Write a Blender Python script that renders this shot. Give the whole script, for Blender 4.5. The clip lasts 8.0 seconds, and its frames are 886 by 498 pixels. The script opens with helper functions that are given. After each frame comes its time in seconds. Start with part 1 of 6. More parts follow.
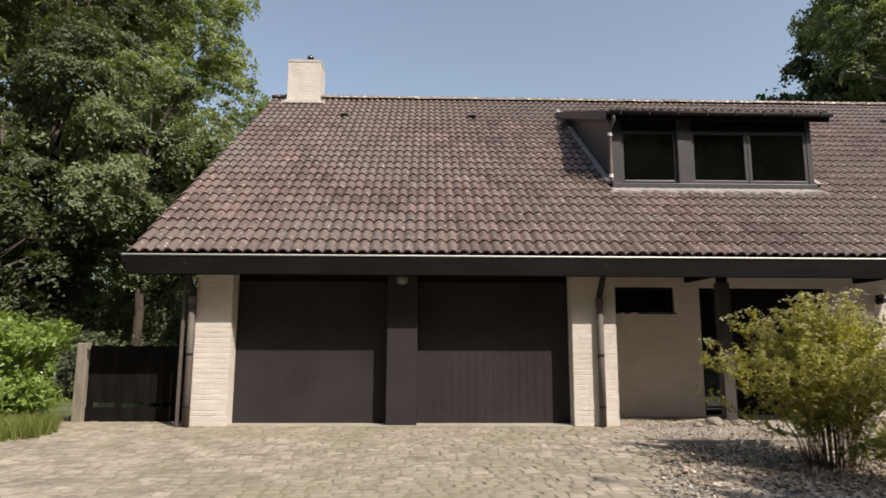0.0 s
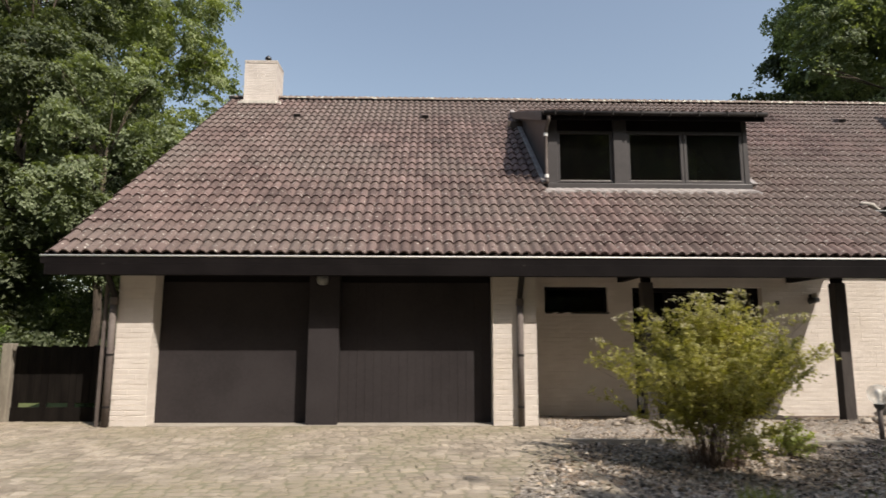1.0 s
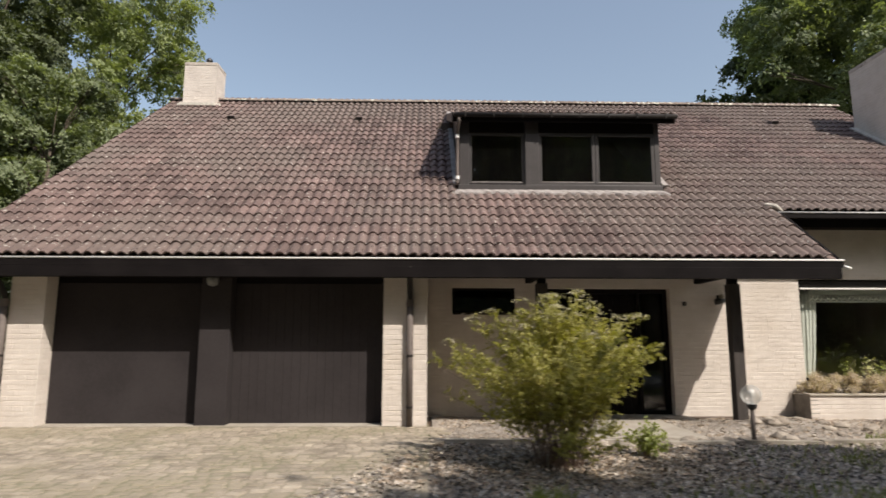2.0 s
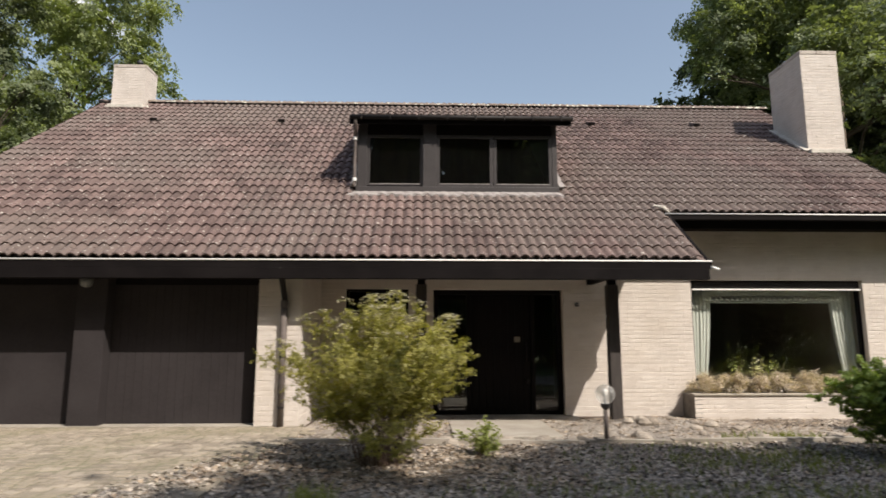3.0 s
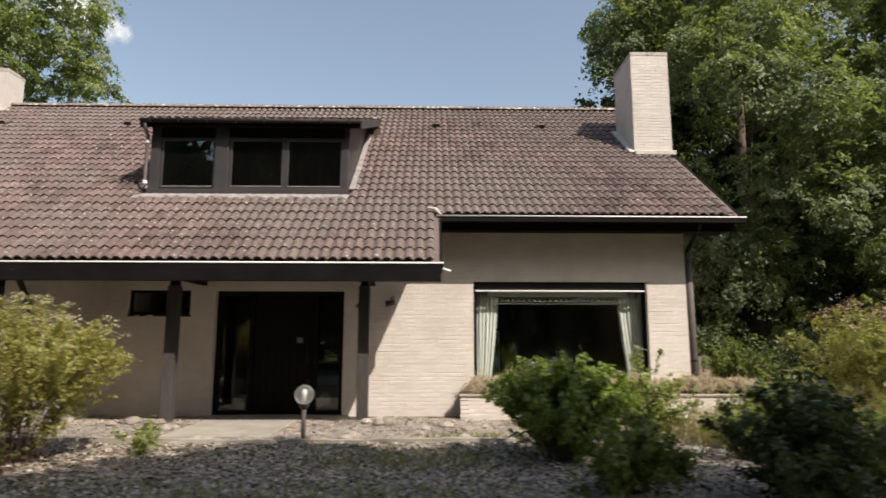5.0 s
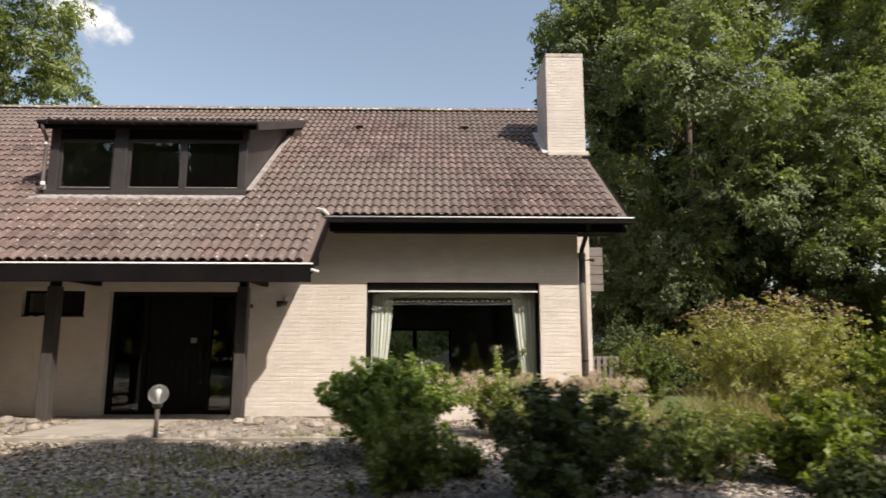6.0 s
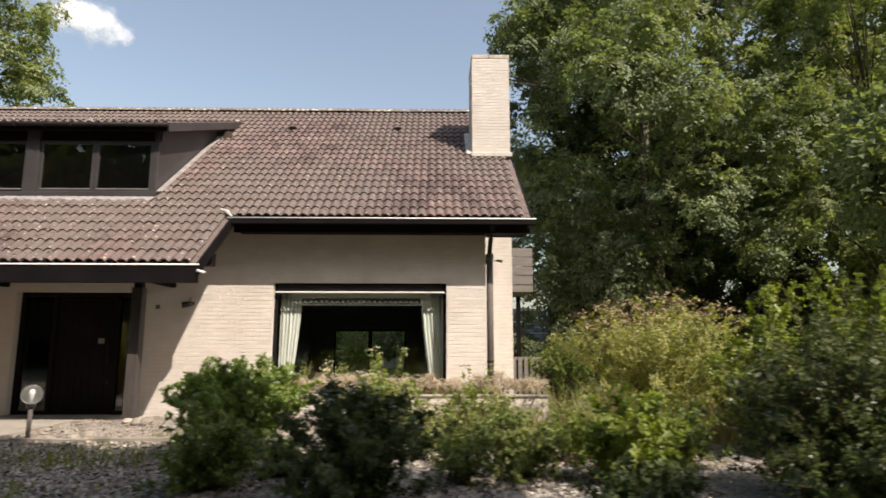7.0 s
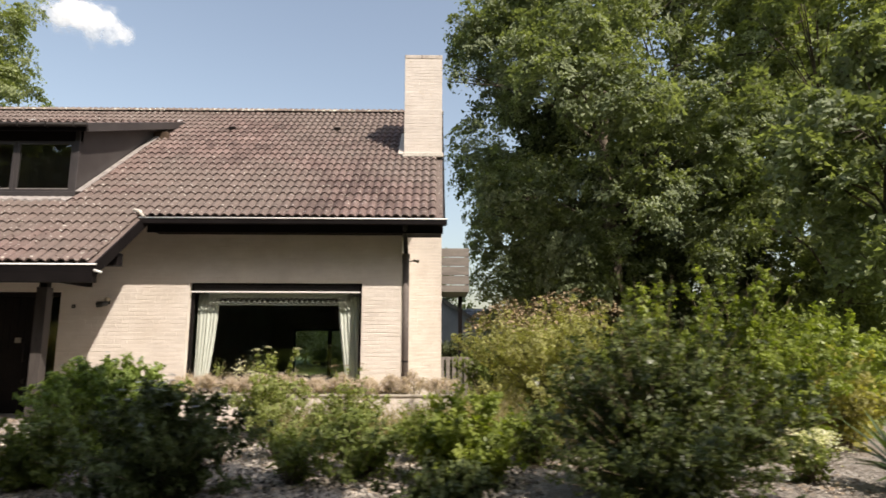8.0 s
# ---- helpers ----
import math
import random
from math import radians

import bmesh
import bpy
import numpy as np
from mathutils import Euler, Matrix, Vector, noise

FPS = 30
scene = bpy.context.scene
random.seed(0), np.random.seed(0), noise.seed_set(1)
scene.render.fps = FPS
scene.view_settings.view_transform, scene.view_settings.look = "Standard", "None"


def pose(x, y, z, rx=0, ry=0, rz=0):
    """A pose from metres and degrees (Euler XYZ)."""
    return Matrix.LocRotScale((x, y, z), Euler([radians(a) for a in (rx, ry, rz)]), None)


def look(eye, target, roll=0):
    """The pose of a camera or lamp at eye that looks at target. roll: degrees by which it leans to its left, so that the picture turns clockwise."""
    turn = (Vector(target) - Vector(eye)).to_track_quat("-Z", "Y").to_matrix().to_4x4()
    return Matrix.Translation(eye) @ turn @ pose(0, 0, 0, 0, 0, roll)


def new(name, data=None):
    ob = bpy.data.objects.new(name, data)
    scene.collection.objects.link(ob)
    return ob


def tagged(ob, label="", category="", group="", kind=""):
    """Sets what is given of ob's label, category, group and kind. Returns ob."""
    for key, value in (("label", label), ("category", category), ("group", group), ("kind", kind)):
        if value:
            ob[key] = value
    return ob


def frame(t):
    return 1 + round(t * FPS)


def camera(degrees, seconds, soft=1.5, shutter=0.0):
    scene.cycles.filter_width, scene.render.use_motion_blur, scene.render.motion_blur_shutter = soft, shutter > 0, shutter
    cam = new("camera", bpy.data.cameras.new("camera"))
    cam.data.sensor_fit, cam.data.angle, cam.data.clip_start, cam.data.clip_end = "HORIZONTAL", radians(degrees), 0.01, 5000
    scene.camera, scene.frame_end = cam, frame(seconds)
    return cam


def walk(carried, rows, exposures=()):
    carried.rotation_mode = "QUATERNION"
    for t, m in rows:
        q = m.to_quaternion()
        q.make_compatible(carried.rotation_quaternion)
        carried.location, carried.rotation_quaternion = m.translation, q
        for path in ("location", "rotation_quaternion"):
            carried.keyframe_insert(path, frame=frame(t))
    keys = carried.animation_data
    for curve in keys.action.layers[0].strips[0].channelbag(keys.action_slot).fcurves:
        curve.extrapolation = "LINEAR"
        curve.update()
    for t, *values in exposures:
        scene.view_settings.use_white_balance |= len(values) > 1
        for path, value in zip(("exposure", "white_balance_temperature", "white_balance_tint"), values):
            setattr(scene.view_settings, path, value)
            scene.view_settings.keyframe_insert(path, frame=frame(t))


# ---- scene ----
EXPOSURE, SKY, SUN = 0.58, 0.108, 3.9
cam = camera(72.4, 8.0, soft=1.55, shutter=0.5)
PATH = [
    (0, (2.73, -8.513, 1.2), (2.777, -6.535, 1.49), 0.2),
    (0.5, (3.189, -8.551, 1.208), (3.234, -6.572, 1.496), 0.2),
    (1, (3.856, -8.579, 1.212), (3.9, -6.6, 1.5), 0.1),
    (1.5, (4.592, -8.61, 1.21), (4.633, -6.632, 1.5), 0.1),
    (3, (7.138, -8.76, 1.182), (7.195, -6.783, 1.482), 0.0),
    (3.5, (8.042, -8.815, 1.182), (8.098, -6.838, 1.483), 0.0),
    (4, (9.046, -8.859, 1.192), (9.096, -6.882, 1.492), 0.0),
    (4.5, (10.011, -8.9, 1.196), (10.052, -6.923, 1.496), 0.05),
    (6, (12.896, -9.026, 1.188), (12.924, -7.05, 1.491), 0.1),
    (6.5, (13.729, -9.057, 1.188), (13.753, -7.081, 1.492), 0.1),
    (7, (14.554, -9.081, 1.19), (14.577, -7.105, 1.495), 0.1),
    (7.5, (15.303, -9.106, 1.196), (15.324, -7.129, 1.5), 0.1),
    (8, (16.066, -9.119, 1.199), (16.084, -7.142, 1.503), 0.2),
]
walk(cam, [(t, look(eye, target, roll)) for t, eye, target, roll in PATH], [(0.0, EXPOSURE - 0.02, 6600, 10.2), (4.5, EXPOSURE, 6600, 10.2), (6.0, EXPOSURE + 0.1, 6700, 10.6), (8.0, EXPOSURE + 0.22, 6840, 11.4)])

# ---- sky and sun: high summer sun from the front right ----
SUN_WAY = Vector((-0.94, 1.0, -1.45)).normalized()
world = bpy.data.worlds.new("sky")
scene.world = world
world.use_nodes = True
wn = world.node_tree
sky = wn.nodes.new("ShaderNodeTexSky")
sky.sky_type = "NISHITA"
sky.sun_disc = False
sky.sun_elevation = math.asin(-SUN_WAY.z)
sky.sun_rotation = math.atan2(-SUN_WAY.x, -SUN_WAY.y)
sky.air_density = 1.35
sky.dust_density = 2.4
sky.ozone_density = 1.6
pale = wn.nodes.new("ShaderNodeHueSaturation")
pale.inputs["Saturation"].default_value = 0.8
wn.links.new(sky.outputs["Color"], pale.inputs["Color"])
wn.links.new(pale.outputs["Color"], wn.nodes["Background"].inputs["Color"])
wn.nodes["Background"].inputs["Strength"].default_value = SKY
sun_data = bpy.data.lights.new("sun", "SUN")
sun_data.energy = SUN
sun_data.angle = radians(0.53)
sun_data.color = (1.0, 0.93, 0.845)
sun = new("sun", sun_data)
sun.rotation_euler = SUN_WAY.to_track_quat("-Z", "Y").to_euler()
sun.location = (20, -20, 30)


# ---- materials ----
def surface(name, dark, light, scale=3.0, fine=40.0, rough=0.7, bump=0.3, spread=0.0, metal=0.0, spots=None, spot_scale=9.0,
            spot_at=0.66, stretch=(1, 1, 1), gloss=0.5, tone=None, tone_at=0.5, bump_scale=None, depth=0.01,
            moss=None, moss_scale=14.0, moss_at=0.68):
    """A weathered surface: two tones mixed by a broad and a fine noise, per-piece variation, optional spots and a second broad tone."""
    m = bpy.data.materials.new(name)
    m.use_nodes = True
    nt = m.node_tree
    n, link = nt.nodes, nt.links.new
    b = n["Principled BSDF"]
    geo = n.new("ShaderNodeNewGeometry")
    mp = n.new("ShaderNodeMapping")
    mp.inputs["Scale"].default_value = stretch
    link(geo.outputs["Position"], mp.inputs["Vector"])

    def noise_tex(s, detail=5.0, r=0.6):
        t = n.new("ShaderNodeTexNoise")
        t.inputs["Scale"].default_value = s
        t.inputs["Detail"].default_value = detail
        t.inputs["Roughness"].default_value = r
        link(mp.outputs["Vector"], t.inputs["Vector"])
        return t.outputs["Fac"]

    def math_node(op, a, c):
        x = n.new("ShaderNodeMath")
        x.operation = op
        for i, v in enumerate((a, c)):
            if isinstance(v, (int, float)):
                x.inputs[i].default_value = v
            else:
                link(v, x.inputs[i])
        return x.outputs[0]

    def ramp(fac, p0, p1):
        r = n.new("ShaderNodeMapRange")
        r.inputs["From Min"].default_value, r.inputs["From Max"].default_value = p0, p1
        r.interpolation_type = "SMOOTHSTEP"
        link(fac, r.inputs["Value"])
        return r.outputs["Result"]

    def mix(fac, a, c):
        x = n.new("ShaderNodeMix")
        x.data_type = "RGBA"
        for sock, v in ((x.inputs["Factor"], fac), (x.inputs["A"], a), (x.inputs["B"], c)):
            if isinstance(v, (int, float)):
                sock.default_value = v
            elif isinstance(v, tuple):
                sock.default_value = (*v, 1)
            else:
                link(v, sock)
        return x.outputs["Result"]

    broad, small = noise_tex(scale), noise_tex(fine, 6.0, 0.7)
    fac = math_node("ADD", math_node("MULTIPLY", broad, 0.6), math_node("MULTIPLY", small, 0.4))
    fac = ramp(fac, 0.32, 0.68)
    if spread:
        info = n.new("ShaderNodeObjectInfo")
        rnd = math_node("FRACT", math_node("ADD", info.outputs["Random"], geo.outputs["Random Per Island"]), 0.0)
        fac = math_node("ADD", math_node("MULTIPLY", fac, 1 - spread), math_node("MULTIPLY", rnd, spread))
    col = mix(fac, dark, light)
    if tone:
        col = mix(math_node("MULTIPLY", ramp(noise_tex(scale * 0.31, 3.0), tone_at - 0.08, tone_at + 0.14), 0.75), col, tone)
    if spots:
        col = mix(ramp(noise_tex(spot_scale, 2.0, 0.5), spot_at, spot_at + 0.05), col, spots)
    if moss:
        col = mix(ramp(noise_tex(moss_scale, 3.0, 0.6), moss_at, moss_at + 0.03), col, moss)
    link(col, b.inputs["Base Color"])
    b.inputs["Metallic"].default_value = metal
    b.inputs["Specular IOR Level"].default_value = gloss
    rr = n.new("ShaderNodeMapRange")
    rr.inputs["To Min"].default_value, rr.inputs["To Max"].default_value = max(0.02, rough - 0.1), min(1.0, rough + 0.1)
    link(small, rr.inputs["Value"])
    link(rr.outputs["Result"], b.inputs["Roughness"])
    if bump:
        bp = n.new("ShaderNodeBump")
        bp.inputs["Strength"].default_value = bump
        bp.inputs["Distance"].default_value = depth
        link(noise_tex(bump_scale or fine, 6.0, 0.7), bp.inputs["Height"])
        link(bp.outputs["Normal"], b.inputs["Normal"])
    return m


def leaf_material(name, dark, light, sheen=0.35, through_light=0.35, rough=0.5, tint=None, dull=0.0):
    m = bpy.data.materials.new(name)
    m.use_nodes = True
    nt = m.node_tree
    n, link = nt.nodes, nt.links.new
    b, out = n["Principled BSDF"], n["Material Output"]
    geo = n.new("ShaderNodeNewGeometry")
    broad = n.new("ShaderNodeTexNoise")
    broad.inputs["Scale"].default_value = 0.9
    link(geo.outputs["Position"], broad.inputs["Vector"])
    add = n.new("ShaderNodeMath")
    add.operation = "MULTIPLY_ADD"
    add.inputs[1].default_value = 0.55
    link(geo.outputs["Random Per Island"], add.inputs[0])
    sub = n.new("ShaderNodeMapRange")
    sub.inputs["From Min"].default_value, sub.inputs["From Max"].default_value = 0.3, 0.7
    sub.inputs["To Max"].default_value = 0.45
    link(broad.outputs["Fac"], sub.inputs["Value"])
    link(sub.outputs["Result"], add.inputs[2])
    r = n.new("ShaderNodeValToRGB")
    r.color_ramp.elements[0].color, r.color_ramp.elements[1].color = (*dark, 1), (*light, 1)
    if tint:
        e = r.color_ramp.elements.new(0.93)
        e.color = (*light, 1)
        r.color_ramp.elements[-1].color = (*tint, 1)
    link(add.outputs[0], r.inputs["Fac"])
    link(r.outputs["Color"], b.inputs["Base Color"])
    b.inputs["Roughness"].default_value = rough
    b.inputs["Specular IOR Level"].default_value = sheen
    tl = n.new("ShaderNodeBsdfTranslucent")
    bright = n.new("ShaderNodeMix")
    bright.data_type = "RGBA"
    bright.blend_type = "MULTIPLY"
    bright.inputs["Factor"].default_value = 1.0
    bright.inputs["B"].default_value = tuple(1.0 + k * (1 - dull) for k in (0.5, 0.6, -0.5)) + (1,)
    link(r.outputs["Color"], bright.inputs["A"])
    link(bright.outputs["Result"], tl.inputs["Color"])
    mx = n.new("ShaderNodeMixShader")
    mx.inputs["Fac"].default_value = through_light
    link(b.outputs[0], mx.inputs[1])
    link(tl.outputs[0], mx.inputs[2])
    link(mx.outputs[0], out.inputs["Surface"])
    return m


def thin(m, alpha):
    """Lets part of the light straight through."""
    nt = m.node_tree
    out = nt.nodes["Material Output"]
    first = out.inputs["Surface"].links[0].from_socket
    t, mx = nt.nodes.new("ShaderNodeBsdfTransparent"), nt.nodes.new("ShaderNodeMixShader")
    mx.inputs["Fac"].default_value = alpha
    nt.links.new(t.outputs[0], mx.inputs[1])
    nt.links.new(first, mx.inputs[2])
    nt.links.new(mx.outputs[0], out.inputs["Surface"])
    return m


def glass_material(name, tint=(0.9, 0.93, 0.92), rough=0.0, dusty=0.0):
    """A clear pane: looks straight through, with a real surface gloss."""
    m = bpy.data.materials.new(name)
    m.use_nodes = True
    nt = m.node_tree
    n, link = nt.nodes, nt.links.new
    t, g, mx, f, p, a = (n.new(k) for k in ("ShaderNodeBsdfTransparent", "ShaderNodeBsdfGlossy", "ShaderNodeMixShader", "ShaderNodeLayerWeight", "ShaderNodeMath", "ShaderNodeMath"))
    t.inputs["Color"].default_value = (*tint, 1)
    g.inputs["Roughness"].default_value = rough
    f.inputs["Blend"].default_value = 0.5
    p.operation, a.operation = "POWER", "MULTIPLY_ADD"
    p.inputs[1].default_value = 5.0
    a.inputs[1].default_value, a.inputs[2].default_value = 0.9, 0.07
    link(f.outputs["Facing"], p.inputs[0])
    link(p.outputs[0], a.inputs[0])
    link(a.outputs[0], mx.inputs["Fac"])
    link(t.outputs[0], mx.inputs[1])
    link(g.outputs[0], mx.inputs[2])
    # dusty: share of an even pale translucent veil mixed over the pane
    dust, mz = n.new("ShaderNodeBsdfTranslucent"), n.new("ShaderNodeMixShader")
    dust.inputs["Color"].default_value = (0.85, 0.85, 0.82, 1)
    mz.inputs["Fac"].default_value = dusty
    link(mx.outputs[0], mz.inputs[1])
    link(dust.outputs[0], mz.inputs[2])
    link(mz.outputs[0], n["Material Output"].inputs["Surface"])
    return m


BRICK = surface("cream painted brick", (0.595, 0.528, 0.47), (0.71, 0.643, 0.58), 2.2, 70, 0.8, 0.8, spread=0.3, depth=0.008,
                tone=(0.6, 0.525, 0.45), tone_at=0.58)
RENDER = surface("cream painted mortar", (0.595, 0.525, 0.455), (0.715, 0.645, 0.57), 2.2, 50, 0.85, 0.4, depth=0.005)
CHIMNEY_BRICK = surface("weathered white chimney brick", (0.52, 0.46, 0.41), (0.65, 0.59, 0.535), 3.0, 50, 0.8, 0.5, spread=0.2, depth=0.006,
                        spots=(0.56, 0.49, 0.41), spot_scale=11, spot_at=0.66)
TILE = surface("weathered brown concrete roof tile", (0.056, 0.038, 0.034), (0.222, 0.155, 0.139), 1.3, 42, 0.82, 0.9, spread=0.42, depth=0.006,
               spots=(0.46, 0.43, 0.38), spot_scale=21, spot_at=0.65, tone=(0.15, 0.12, 0.105), tone_at=0.47, gloss=0.3,
               moss=(0.04, 0.022, 0.017), moss_scale=13, moss_at=0.64)
SOOT = surface("soot stained white chimney brick", (0.3, 0.255, 0.215), (0.6, 0.535, 0.475), 5.0, 40, 0.85, 0.7, spread=0.2, depth=0.008,
               spots=(0.22, 0.18, 0.15), spot_scale=8, spot_at=0.6)
RIDGE = surface("lichen covered ridge tile", (0.12, 0.085, 0.07), (0.27, 0.22, 0.185), 2.0, 30, 0.85, 0.6, spread=0.4, depth=0.006,
                spots=(0.5, 0.48, 0.4), spot_scale=9, spot_at=0.56)
TIMBER = surface("dark brown stained timber", (0.007, 0.0058, 0.006), (0.0145, 0.012, 0.012), 2.0, 30, 0.6, 0.2, depth=0.003, gloss=0.06)
DOOR_PAINT = surface("dark brown garage door paint", (0.033, 0.0285, 0.029), (0.047, 0.041, 0.0415), 1.4, 24, 0.75, 0.08, spread=0.1, depth=0.002, gloss=0.05)
POST_WOOD = surface("weathered grey brown post paint", (0.05, 0.043, 0.04), (0.085, 0.074, 0.068), 2.0, 30, 0.75, 0.2, depth=0.003, gloss=0.1, stretch=(4, 4, 0.6))
DOOR_BLACK = surface("near black door stain", (0.006, 0.005, 0.005), (0.013, 0.010, 0.010), 2.0, 30, 0.5, 0.15, depth=0.002, gloss=0.1)
DORMER_PAINT = surface("dark grey brown window paint", (0.036, 0.031, 0.031), (0.058, 0.051, 0.05), 1.6, 30, 0.45, 0.12, depth=0.002)
GUTTER = surface("dull dark zinc gutter", (0.013, 0.011, 0.0105), (0.027, 0.023, 0.021), 2.5, 30, 0.6, 0.1, depth=0.002, gloss=0.2)
RIM = surface("pale metal gutter rim", (0.74, 0.72, 0.69), (0.85, 0.83, 0.8), 5, 60, 0.35, 0.05, depth=0.001)
PIPE = surface("brown painted downpipe", (0.085, 0.068, 0.061), (0.15, 0.125, 0.112), 2.5, 40, 0.65, 0.1, depth=0.002, gloss=0.25)
LEAD = surface("pale weathered lead flashing", (0.2, 0.178, 0.168), (0.4, 0.365, 0.345), 7, 40, 0.6, 0.3, depth=0.004)
FLASHING = surface("white lichened cement fillet", (0.42, 0.38, 0.33), (0.66, 0.62, 0.55), 6, 40, 0.85, 0.6, depth=0.01)
CEMENT = surface("pale cement flashing", (0.13, 0.112, 0.098), (0.26, 0.235, 0.21), 6, 40, 0.85, 0.6, depth=0.01)
SOFFIT = surface("brown boarded soffit", (0.012, 0.009, 0.008), (0.026, 0.02, 0.017), 2, 30, 0.8, 0.2, depth=0.003, gloss=0.06)
COBBLE = surface("worn beige granite sett", (0.15, 0.122, 0.09), (0.47, 0.4, 0.315), 2.4, 30, 0.85, 1.0, spread=0.36, depth=0.008,
                 tone=(0.26, 0.222, 0.155), tone_at=0.52, moss=(0.18, 0.175, 0.07), moss_scale=3.1, moss_at=0.73)
SAND = surface("sandy joint filling", (0.17, 0.142, 0.104), (0.31, 0.265, 0.2), 2.4, 40, 0.95, 0.8, depth=0.01, tone=(0.19, 0.18, 0.105), tone_at=0.5)
GRAVEL = surface("dusty gravel bed", (0.22, 0.19, 0.16), (0.45, 0.4, 0.35), 1.6, 34, 0.95, 1.0, depth=0.03, tone=(0.2, 0.16, 0.125), tone_at=0.55)
CHIP = surface("grey bark and stone chips", (0.15, 0.135, 0.122), (0.5, 0.465, 0.425), 0.9, 30, 0.9, 0.3, spread=0.6, depth=0.004,
               tone=(0.21, 0.18, 0.15), tone_at=0.58)
PALE_CHIP = surface("pale dusty stone chips", (0.3, 0.25, 0.2), (0.7, 0.62, 0.53), 1.5, 30, 0.9, 0.3, spread=0.5, depth=0.004)
BARK_CHIP = surface("dark weathered bark flakes", (0.05, 0.042, 0.036), (0.17, 0.145, 0.12), 2, 30, 0.9, 0.3, spread=0.6, depth=0.004)
LITTER = surface("dry fallen leaves", (0.13, 0.085, 0.055), (0.42, 0.33, 0.235), 3, 30, 0.8, 0.2, spread=0.75, depth=0.003)
LAWN = surface("rough grass", (0.05, 0.08, 0.02), (0.13, 0.17, 0.05), 0.7, 20, 0.95, 1.0, depth=0.04, tone=(0.15, 0.13, 0.06), tone_at=0.58)
CONCRETE = surface("pale concrete", (0.27, 0.235, 0.195), (0.42, 0.38, 0.32), 2, 50, 0.9, 0.5, depth=0.006, tone=(0.24, 0.21, 0.165), tone_at=0.56)
STONE = surface("rough field stone", (0.20, 0.165, 0.13), (0.47, 0.41, 0.34), 3, 25, 0.9, 0.8, spread=0.6, depth=0.02)
BARK = surface("grey brown bark", (0.045, 0.034, 0.025), (0.15, 0.115, 0.085), 3, 30, 0.95, 1.0, depth=0.03, stretch=(1, 1, 0.25))
STEM = surface("thin brown stem", (0.09, 0.065, 0.04), (0.22, 0.165, 0.1), 4, 40, 0.9, 0.5, depth=0.01)
WEATHERED = surface("silver grey weathered wood", (0.17, 0.145, 0.115), (0.36, 0.32, 0.26), 2, 40, 0.85, 0.5, depth=0.005, stretch=(4, 4, 0.6))
FENCE_WOOD = surface("dark weathered fence wood", (0.005, 0.004, 0.0035), (0.016, 0.013, 0.011), 2, 40, 0.85, 0.5, depth=0.005, stretch=(4, 4, 0.6), gloss=0.08)
DIM_GLASS = surface("dusty grey lamp glass", (0.10, 0.10, 0.10), (0.22, 0.22, 0.21), 8, 40, 0.3, 0.05, depth=0.001)
WIRE = surface("dull green wire", (0.06, 0.07, 0.06), (0.14, 0.15, 0.13), 5, 40, 0.5, 0.0, metal=0.5)
BLACK_METAL = surface("black metal", (0.012, 0.012, 0.012), (0.03, 0.03, 0.03), 4, 50, 0.4, 0.05, depth=0.001)
WHITE_PAINT = surface("white paint", (0.70, 0.68, 0.64), (0.82, 0.80, 0.76), 3, 40, 0.5, 0.05, depth=0.001)
OLD_WHITE = surface("grey white weathered render", (0.36, 0.36, 0.355), (0.5, 0.5, 0.49), 1.2, 30, 0.9, 0.2, depth=0.004)
PLASTER = surface("dim interior plaster", (0.30, 0.25, 0.19), (0.42, 0.36, 0.28), 1.5, 30, 0.9, 0.1, depth=0.002)
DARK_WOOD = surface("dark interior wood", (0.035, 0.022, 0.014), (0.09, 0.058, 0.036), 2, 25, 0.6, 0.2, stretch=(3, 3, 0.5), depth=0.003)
CURTAIN = surface("pale green striped curtain", (0.6, 0.59, 0.53), (0.81, 0.795, 0.735), 1.5, 60, 0.9, 0.2, depth=0.002, stretch=(9, 9, 0.2))
LACE = surface("cream lace", (0.74, 0.71, 0.62), (0.85, 0.83, 0.75), 4, 80, 0.9, 0.1, depth=0.001)
SLATE = surface("blue grey slate roof", (0.07, 0.08, 0.09), (0.15, 0.165, 0.18), 2, 20, 0.6, 0.3, depth=0.01)
BALCONY_WOOD = surface("grey stained balcony boards", (0.12, 0.105, 0.095), (0.21, 0.185, 0.165), 2, 30, 0.7, 0.3, stretch=(0.6, 0.6, 4), depth=0.003)
RED_STEM = surface("thin reddish brown stem", (0.05, 0.03, 0.02), (0.14, 0.085, 0.055), 4, 40, 0.9, 0.5, depth=0.01)
SEED = surface("dry straw flower heads", (0.22, 0.155, 0.09), (0.4, 0.3, 0.185), 4, 40, 0.9, 0.2, spread=0.6, depth=0.003)
GLASS = glass_material("window glass")
# pale veil lifts the dormer panes, for dust film and grey reflections together
VEILED_GLASS = glass_material("pale veiled upstairs glass", dusty=0.025)
GLOBE = glass_material("clear lamp globe", (0.96, 0.96, 0.95), 0.05, 0.28)


